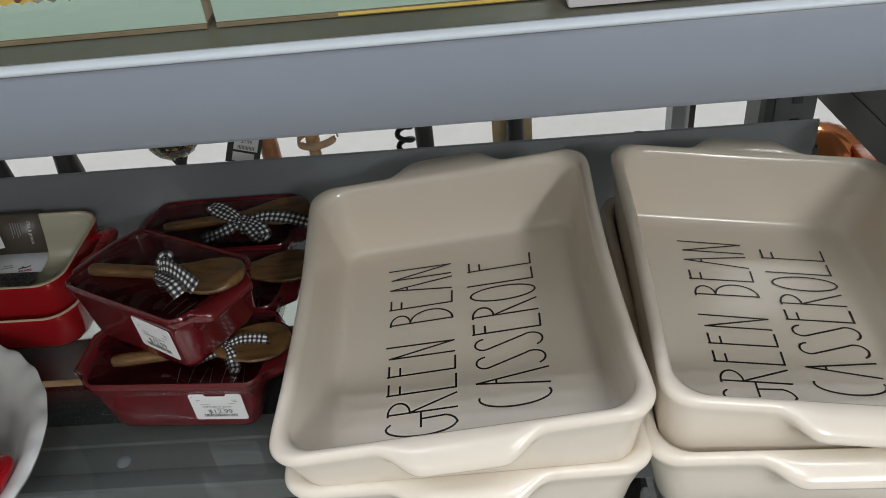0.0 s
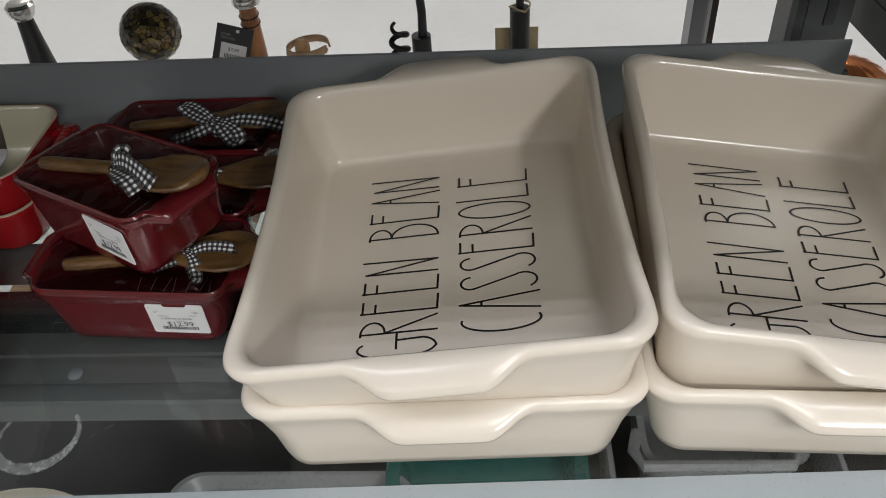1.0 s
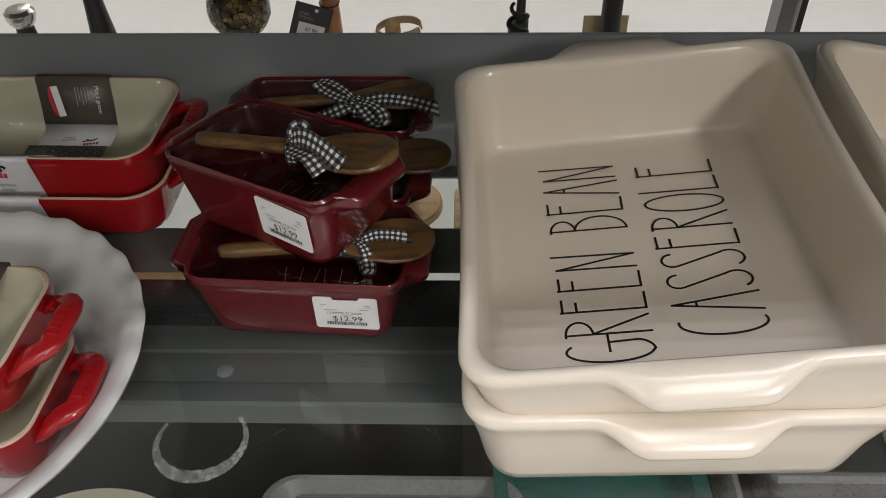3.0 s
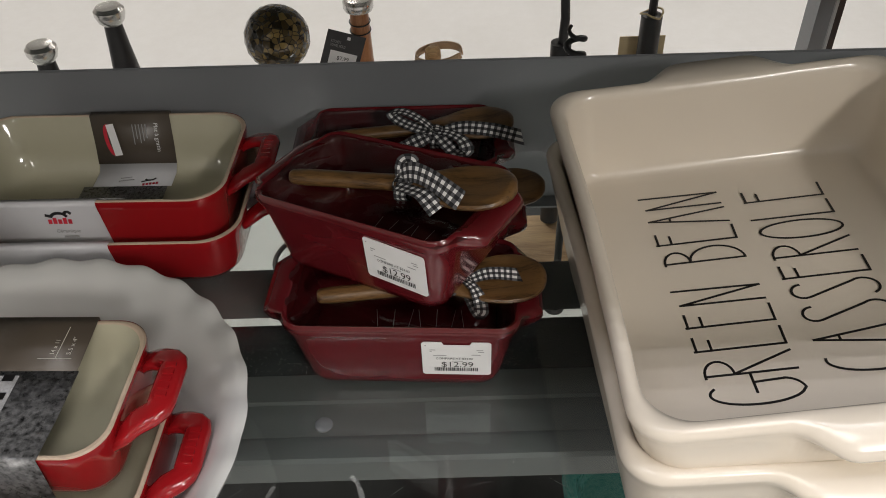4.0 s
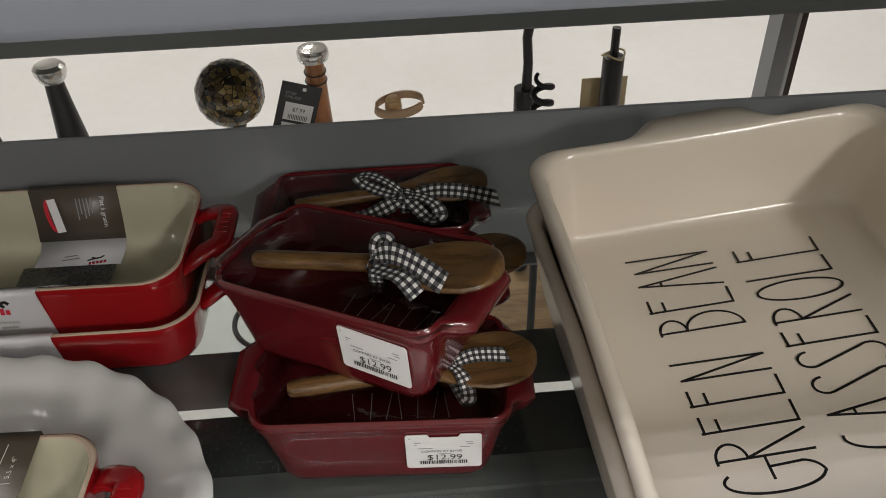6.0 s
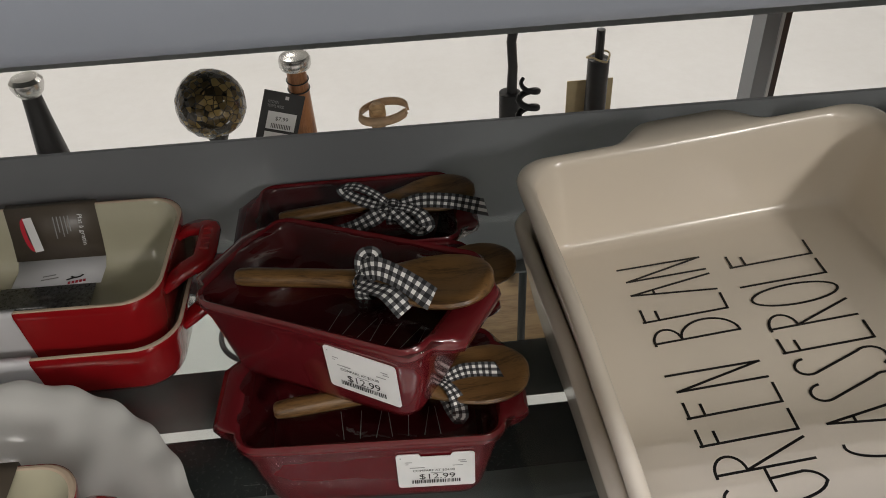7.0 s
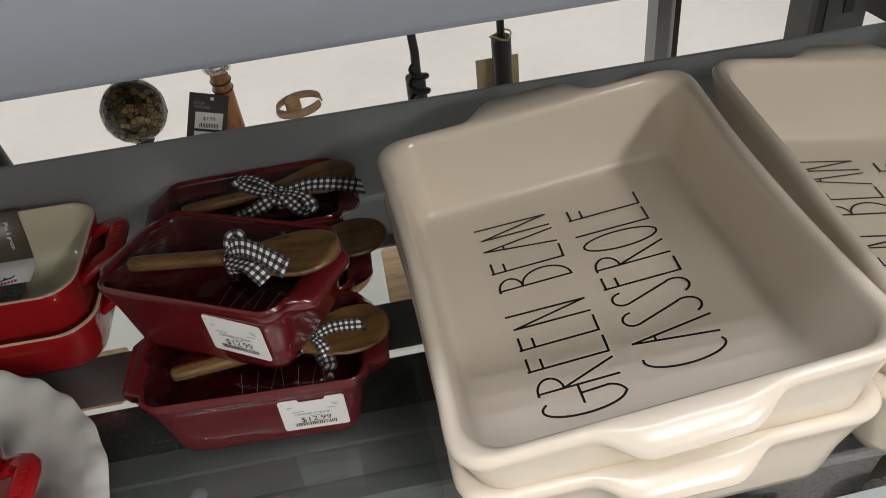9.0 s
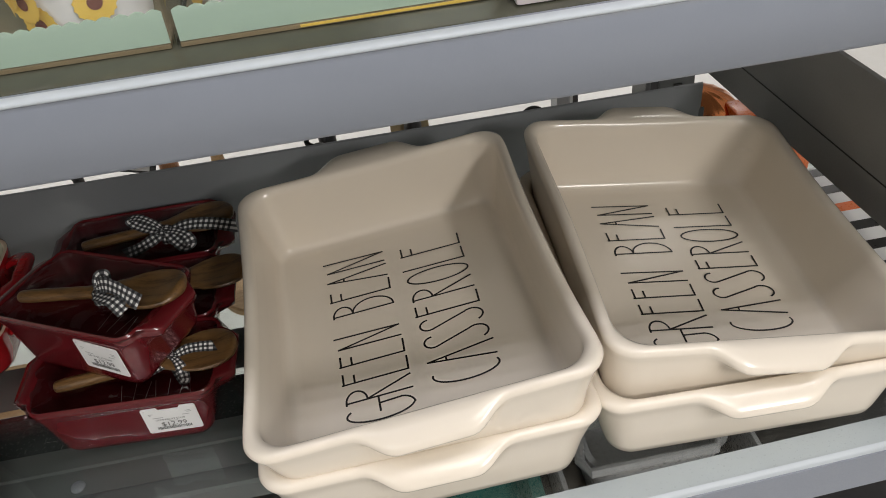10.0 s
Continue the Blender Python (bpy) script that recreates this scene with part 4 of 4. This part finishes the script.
part("printed_house", bars_bm([(-0.030, 0.004, -0.022, 0.006), (-0.030, -0.012, -0.034, -0.024)], 0.0362), PHOTOLIGHT, pic)
part("printed_window", bars_bm([(x, x + 0.006, y, y + 0.0045) for x, y in ((-0.028, 0.000), (-0.016, 0.001), (-0.004, 0.002), (-0.028, -0.012), (-0.016, -0.011), (-0.004, -0.010))], 0.0366), INK, pic)
part("size_figures", text_bm("14 x 11 cm", 0.0042, 0.021), LIGHTINK, strip, m=pose(0.0165, 0.0200, 0.0365, 3, 0, 90) @ Matrix.Diagonal((0.8, 0.8, 1, 1)))
part("size_figures", text_bm("5.5 x 4\"", 0.0042, 0.016), LIGHTINK, strip, m=pose(0.0255, 0.0200, 0.0365, 3, 0, 90) @ Matrix.Diagonal((0.8, 0.8, 1, 1)))
part("size_lines", bars_bm([(0.0185, 0.0189, 0.017, 0.040), (0.009, 0.0275, 0.0168, 0.0172)], 0.0370), LIGHTINK, strip)

# ---- kitchen towel holders behind the rail ----
DECK = 0.55


def holder_base(t, r=0.055, wire=False, material=None):
    if wire:
        part("ring_base", tube_bm([(r * math.cos(a), r * math.sin(a), 0.004) for a in [2 * math.pi * k / 40 for k in range(40)]], 0.0035, 10, True), BLACK, t)
        for k in range(3):
            a = 2 * math.pi * k / 3
            part("spoke", tube_bm([(0, 0, 0.004), (r * math.cos(a), r * math.sin(a), 0.004)], 0.003, 8), CHROME, t)
    else:
        part("base", lathe_bm([(r, 0), (r, 0.008), (r - 0.003, 0.011), (0.01, 0.013)], 36), material or BLACK, t)


def at_deck(x, y):
    return pose(x, y, DECK + 0.0004)


for x, y, top, lean in ((-0.644, 1.098, 0.852, 1.0), (-0.728, 1.06, 0.822, 0.0)):
    t = thing("towel_holder", at_deck(x, y), "black towel holder with a brushed steel knob", "towel holder", "towel holders")
    holder_base(t)
    h = top - DECK
    part("shaft", lathe_bm([(0.0205, 0.01), (0.020, h - 0.11), (0.014, h - 0.05), (0.0115, h - 0.018)], 24), BLACK, t)
    part("knob", lathe_bm([(0.0115, h - 0.018), (0.0165, h - 0.0125), (0.0195, h - 0.004), (0.0195, h + 0.002), (0.0155, h + 0.0065), (0.008, h + 0.0052), (0.002, h + 0.005)], 28), CHROME, t, "brushed steel knob")

t = thing("towel_holder", at_deck(-0.403, 0.946), "towel holder topped with an amber mosaic glass ball", "towel holder", "towel holders")
holder_base(t, wire=True)
part("shaft", lathe_bm([(0.007, 0.004), (0.007, 0.285), (0.012, 0.296), (0.013, 0.302)], 20), BLACK, t)
bm = bmesh.new()
bmesh.ops.create_icosphere(bm, subdivisions=3, radius=0.0365, matrix=Matrix.Translation((0, 0, 0.333)))
rnd = random.Random(8)
for v in bm.verts:
    v.co += (v.co - Vector((0, 0, 0.333))) * rnd.uniform(-0.008, 0.008)
part("mosaic_ball", bm, MOSAIC, t, "dark amber mosaic glass ball", sharp=8)

t = thing("towel_holder", at_deck(-0.327, 1.105), "copper-brown wooden towel holder with steel cap and black tag", "towel holder", "towel holders")
holder_base(t)
part("shaft", lathe_bm([(0.016, 0.01), (0.0145, 0.20), (0.0120, 0.2885)], 24), COPPERWOOD, t)
part("cap", lathe_bm([(0.0120, 0.2885), (0.0180, 0.2900), (0.0195, 0.2935), (0.0198, 0.3015), (0.0175, 0.3055), (0.009, 0.3078), (0.001, 0.3082)], 28), CHROME, t, "polished steel cap")
for z in (0.262, 0.274):
    part("string", tube_bm([(0.0135 * math.cos(a), 0.0135 * math.sin(a), z + 0.002 * math.sin(a)) for a in [2 * math.pi * k / 24 for k in range(24)]], 0.0009, 6, True), BLACK, t)
tag = part("hang_tag", box_bm(-0.0205, 0.0205, -0.0005, 0.0005, -0.058, 0, 0.0002, 1), BLACK, t, "black hang tag with a white price sticker", pose(-0.0150, -0.022, 0.268, -8, 20, 6) @ Matrix.Diagonal((1.22, 1, 1.22, 1)))
part("price_sticker", bars_bm([(-0.013, 0.016, 0.018, 0.037)]), PAPER, tag, m=pose(0, -0.0008, -0.058, 90, 0, 0))
part("price_sticker", bars_bm([(-0.013, 0.013, 0.003, 0.015)]), PAPER, tag, m=pose(0, -0.0008, -0.058, 90, 0, 0))
part("tag_price", text_bm("$7.99", 0.006, 0.013), INK, tag, m=pose(-0.005, -0.0011, -0.030, 90, 0, 0))
part("tag_words", text_bm("KITCHEN\nTOWEL HOLD", 0.0042, 0.0165), GREYINK, tag, m=pose(-0.015, -0.0009, -0.0125, 90, 0, 0))
part("tag_bars", bars_bm([(-0.008 + 0.0017 * k, -0.0072 + 0.0017 * k, 0.0195, 0.0245) for k in range(12)]), INK, tag, m=pose(0, -0.0011, -0.058, 90, 0, 0))
part("tag_hole", bars_bm([(-0.0018, 0.0018, 0.051, 0.0545)]), PAPER, tag, m=pose(0.003, -0.0009, -0.058, 90, 0, 0))

t = thing("towel_holder", at_deck(-0.232, 0.992), "wooden towel holder with a tan leather strap loop", "towel holder", "towel holders")
holder_base(t, material=BOARD)
part("shaft", lathe_bm([(0.012, 0.01), (0.010, 0.24), (0.0075, 0.268), (0.0098, 0.278), (0.0092, 0.288), (0.005, 0.293), (0.001, 0.294)], 24), BOARD, t)
bm = bmesh.new()
loop = [Vector((0.007 + 0.0275 * math.cos(a), 0.0165 * math.sin(a), 0.2815 + 0.0035 * math.sin(a) + 0.003 * math.cos(a))) for a in [2 * math.pi * k / 40 for k in range(38)]]
ribbon_bm(bm, loop, [0.010] * 38, [Vector((p.x - 0.007, p.y, 0.004)).normalized() for p in loop])
solid(part("strap", bm, LEATHER, t, "tan leather strap loop"), 0.0022)
part("strap_end", box_bm(-0.010, 0.012, -0.001, 0.001, -0.004, 0.004, 0.0008), LEATHER, t, m=pose(0.023, -0.012, 0.281, 0, -14, 25))
part("rivet", lathe_bm([(0.0022, 0), (0.0022, 0.0016), (0.001, 0.0022)], 12), CHROME, t, m=pose(0.016, -0.0145, 0.277, 90, 0, 0))

t = thing("towel_holder", at_deck(-0.079, 1.0), "black iron towel holder with a twisted hook", "towel holder", "towel holders")
holder_base(t)
part("shaft", tube_bm([(0, 0, 0.01), (0, 0, 0.288)], 0.0125, 16), BLACK, t)
part("rod", tube_bm([(0.002, 0, 0.286), (0.003, 0, 0.32), (0.001, 0, 0.35), (0.003, 0, 0.365), (0.010, 0, 0.371)], [0.006, 0.0055, 0.0055, 0.006, 0.004], 12), BLACK, t)

t = thing("towel_holder", at_deck(-0.089, 0.843), "black iron towel holder with a corkscrew top", "towel holder", "towel holders")
holder_base(t, 0.0125)
part("shaft", tube_bm([(0, 0, 0.008), (0, 0, 0.20), (0.002, 0, 0.29)], 0.0045, 12), BLACK, t)
turns = [(0.0088 * math.cos(0.45 * k + 2.2) * (1 if k > 4 else 0.8), 0.0075 * math.sin(0.45 * k + 2.2), 0.383 - 0.00122 * k) for k in range(72)]
part("corkscrew", tube_bm(turns, [0.0018 + 0.0014 * min(1, k / 10) for k in range(72)], 10), BLACK, t)

t = thing("towel_holder", at_deck(0.0505, 1.096), "black towel holder with twine and a kraft card", "towel holder", "towel holders")
holder_base(t)
part("shaft", tube_bm([(0, 0, 0.01), (0, 0, 0.2735)], 0.0138, 16), BLACK, t)
part("pin", tube_bm([(0, 0, 0.272), (0, 0, 0.312)], 0.0055, 10), BLACK, t)
part("twine", tube_bm([((0.0135 + 0.002 * math.sin(3 * a)) * math.cos(a), 0.013 * math.sin(a), 0.2755 + 0.003 * math.sin(2 * a)) for a in [2 * math.pi * k / 40 for k in range(40)]], 0.0013, 6, True), KRAFT, t)
part("kraft_card", box_bm(-0.034, 0.027, 0.018, 0.0195, 0.160, 0.235, 0.0003, 1), KRAFT, t, "blank kraft card")

t = thing("towel_holder", at_deck(0.201, 0.935), "black wire towel holder with a ring top", "towel holder", "towel holders")
holder_base(t)
part("shaft", tube_bm([(0, 0, 0.01), (0, 0, 0.255)], 0.004, 10), BLACK, t)
part("ring", tube_bm([(0.015 * math.cos(a), 0, 0.269 + 0.015 * math.sin(a)) for a in [2 * math.pi * k / 30 for k in range(30)]], 0.0028, 8, True), BLACK, t)

for x0, x1, y0, y1 in ((-0.66, -0.51, 0.80, 0.885), (-0.16, 0.06, 0.835, 0.99)):
    b = thing("cutting_board", pose((x0 + x1) / 2, (y0 + y1) / 2 + 0.02, DECK + 0.0004), "pale wooden board lying on the white deck", "board", "wooden boards")
    part("board", box_bm(-(x1 - x0) / 2, (x1 - x0) / 2, -(y1 - y0) / 2, (y1 - y0) / 2, 0, 0.02, 0.004), BOARD, b)

# copper mould beyond the upright
t = thing("copper_mould", at_deck(0.455, 0.965), "shiny copper fluted cake mould with an orange band", "cake mould")
mould = [(0.060 + 0.008 * math.sin(math.pi * k / 44), 0.19 * k / 24) for k in range(25)] + [(0.064 * math.cos(math.pi * k / 22), 0.19 + 0.06 * math.sin(math.pi * k / 22)) for k in range(1, 11)]
part("mould_body", lathe_bm(mould, 168, lambda a, i: 1 + 0.055 * (1 - abs(math.sin(7 * a + i * 0.16))) ** 0.8), COPPER, t, sharp=70)
t = thing("orange_package", at_deck(0.53, 0.90), "glossy orange printed package", "package")
part("package_body", box_bm(-0.05, 0.05, -0.04, 0.04, 0, 0.24, 0.004), ORANGE, t)

# striped package beside the dishes
t = thing("striped_package", pose(0.40, 0.46, G + 0.0005), "white package with black stripes and orange print", "package")
part("carton", box_bm(-0.048, 0.05, -0.13, 0.105, 0, 0.050, 0.002), PAPER, t)
for k in range(9):
    part("stripe", box_bm(-0.0482, 0.03, -0.118 + 0.026 * k, -0.107 + 0.026 * k, 0.012, 0.0503), INK if k % 4 != 2 else ORANGE, t)


# ---- boxes on the upper shelf ----
def baking_cup_box(m, w, seed, label):
    t = thing("baking_cup_box", m, label, "gift box", "mint baking cup boxes")
    d, h = 0.11, 0.09
    n = max(6, round(w / 0.0066))
    top = []
    for k in range(n):
        top += [(w * (k + f) / n, 0.0158 + 0.0014 * math.sin(math.pi * f)) for f in (0.0, 0.2, 0.5, 0.8)]
    top.append((w, 0.0158))
    part("scalloped_front", rings_bm([[Vector((x, y, z)) for x, z in [(w, 0.0022), (0, 0.0022)][::-1] + top[::-1]] for y in (0.0, 0.0008)]), MINT, t, "mint green scalloped card front", sharp=30)
    part("bottom_edge", box_bm(0, w, -0.0006, d, 0, 0.0018), EDGEBROWN, t, "brownish bottom edge")
    if seed == 2:
        part("yellow_strip", box_bm(0.05, w - 0.004, -0.0011, -0.0007, 0.0006, 0.0017), YELLOWCARD, t, "thin mustard strip along the edge")
    part("tray_back", box_bm(0, w, d - 0.001, d, 0.0023, h), MINT, t)
    lid = part("clear_lid", rings_bm([[Vector((x, y, z)) for x, y in ((-0.0012, -0.0014), (w + 0.0012, -0.0014), (w + 0.0012, d + 0.001), (-0.0012, d + 0.001))] for z in (0.0, h + 0.001)], (False, True)), ACRYLIC, t, "clear plastic lid")
    lid.visible_shadow = False
    rnd = random.Random(seed)
    cups = 2 if w > 0.1 else 1
    for k in range(cups):
        cx = w * (k + 0.5) / cups
        cup = part("paper_cup", lathe_bm([(0.026, 0.0025), (0.034, 0.065)], 48, lambda a, i: 1 + 0.02 * math.sin(24 * a)), PAPER, t, "white paper baking cup with sunflowers", pose(cx, 0.036, 0))
        for j in range(13):
            a, z = radians(200 + 140 * rnd.random()), rnd.uniform(0.012, 0.06)
            r = 0.0262 + 0.008 * (z - 0.0025) / 0.0625 + 0.0014
            pm = Matrix.Translation((r * math.cos(a), r * math.sin(a), z)) @ pose(0, 0, 0, 90, 0, math.degrees(a) + 90)
            pet = bmesh.new()
            pet.faces.new([pet.verts.new(((0.0082 + 0.0008 * (q % 2)) * math.cos(2 * math.pi * q / 36), (0.0082 + 0.0008 * (q % 2)) * math.sin(2 * math.pi * q / 36), 0.00002 * j)) for q in range(36)])
            part("sunflower", pet, YELLOWCARD, cup, m=pm)
            eye = bmesh.new()
            bmesh.ops.create_circle(eye, cap_ends=True, segments=14, radius=0.0032, matrix=Matrix.Translation((0, 0, 0.0004)))
            part("sunflower_eye", eye, EYEBROWN, cup, m=pm)
    return t


UD = 1.2705
baking_cup_box(pose(-0.2520, 0.322, UD), 0.144, 1, "clear box of sunflower baking cups with mint scalloped front")
baking_cup_box(pose(-0.1040, 0.322, UD), 0.134, 2, "clear box of baking cups with mint front and yellow edge")
baking_cup_box(pose(-0.4000, 0.322, UD), 0.144, 3, "clear box of sunflower baking cups with mint scalloped front")
t = thing("dessert_box", pose(0.0365, 0.309, UD), "blush white dessert box with small grey lettering", "gift box")
part("carton", box_bm(0, 0.25, 0, 0.12, 0, 0.085, 0.0015), PINKCARD, t)
part("box_words", text_bm("CUPCAKES | MUFFINS | CHEESECAKES | DESSERTS", 0.0048, 0.118), GREYINK, t, m=pose(0.008, -0.0004, 0.0065, 90, 0, 0))

# ---- goods on the lower shelf, seen through the glass ----
LD = 0.5204
t = thing("teal_tray", pose(-0.005, 0.50, LD), "dark teal plastic tray on the lower shelf", "tray")
part("tray_body", rings_bm([round_rect(hx, hy, r, z, 6, 2) for hx, hy, r, z in ((0.085, 0.12, 0.05, 0), (0.10, 0.135, 0.065, 0.05), (0.108, 0.143, 0.07, 0.055), (0.105, 0.14, 0.068, 0.057), (0.094, 0.128, 0.06, 0.048), (0.085, 0.12, 0.05, 0.012))]), TEAL, t)
t = thing("frosted_tray", pose(-0.215, 0.475, LD), "pale frosted plastic tray on the lower shelf", "tray")
part("tray_body", rings_bm([round_rect(hx, hy, r, z, 8, 2) for hx, hy, r, z in ((0.105, 0.045, 0.025, 0), (0.128, 0.058, 0.034, 0.04), (0.134, 0.062, 0.036, 0.045), (0.128, 0.057, 0.034, 0.046), (0.118, 0.048, 0.03, 0.032))]), PLASTIC, t)
t = thing("cream_plate", pose(-0.52, 0.40, LD), "cream dinner plate on the lower shelf", "plate")
part("plate_body", lathe_bm([(0.06, 0), (0.07, 0.004), (0.13, 0.018), (0.134, 0.02), (0.13, 0.021), (0.07, 0.008), (0.01, 0.007)], 64), CREAM, t)
t = thing("storage_organizer", pose(0.235, 0.605, LD), "grey plastic kitchen organizer with black feet", "organizer")
part("organizer_body", rings_bm([round_rect(hx, hy, r, z, 6, 2) for hx, hy, r, z in ((0.07, 0.09, 0.02, 0), (0.078, 0.098, 0.022, 0.10), (0.083, 0.103, 0.024, 0.103), (0.076, 0.096, 0.022, 0.102), (0.066, 0.086, 0.02, 0.05))]), PLASTIC, t)
part("clip", tube_bm([(-0.085, -0.06, 0.10), (-0.092, -0.085, 0.105), (-0.085, -0.105, 0.108), (0.06, -0.105, 0.108), (0.07, -0.085, 0.105), (0.065, -0.06, 0.10)], 0.006, 10), PLASTIC, t)
for fx in (-0.055, 0.06):
    part("foot", rings_bm([round_rect(hx, hy, r, z, 6, 2) for hx, hy, r, z in ((0.024, 0.018, 0.014, 0.0), (0.028, 0.022, 0.018, 0.05), (0.026, 0.02, 0.016, 0.062), (0.016, 0.012, 0.01, 0.068))]), SMOKE, t, "black rubbery foot", pose(fx, -0.128, 0))
for x in (0.125, 0.36):
    t = thing("shelf_divider", pose(x, 0.54, LD), "thin clear divider standing on the lower shelf", "divider", "shelf dividers")
    part("divider_plate", box_bm(-0.003, 0.003, -0.2, 0.2, 0, 0.07, 0.001), PLASTIC, t)
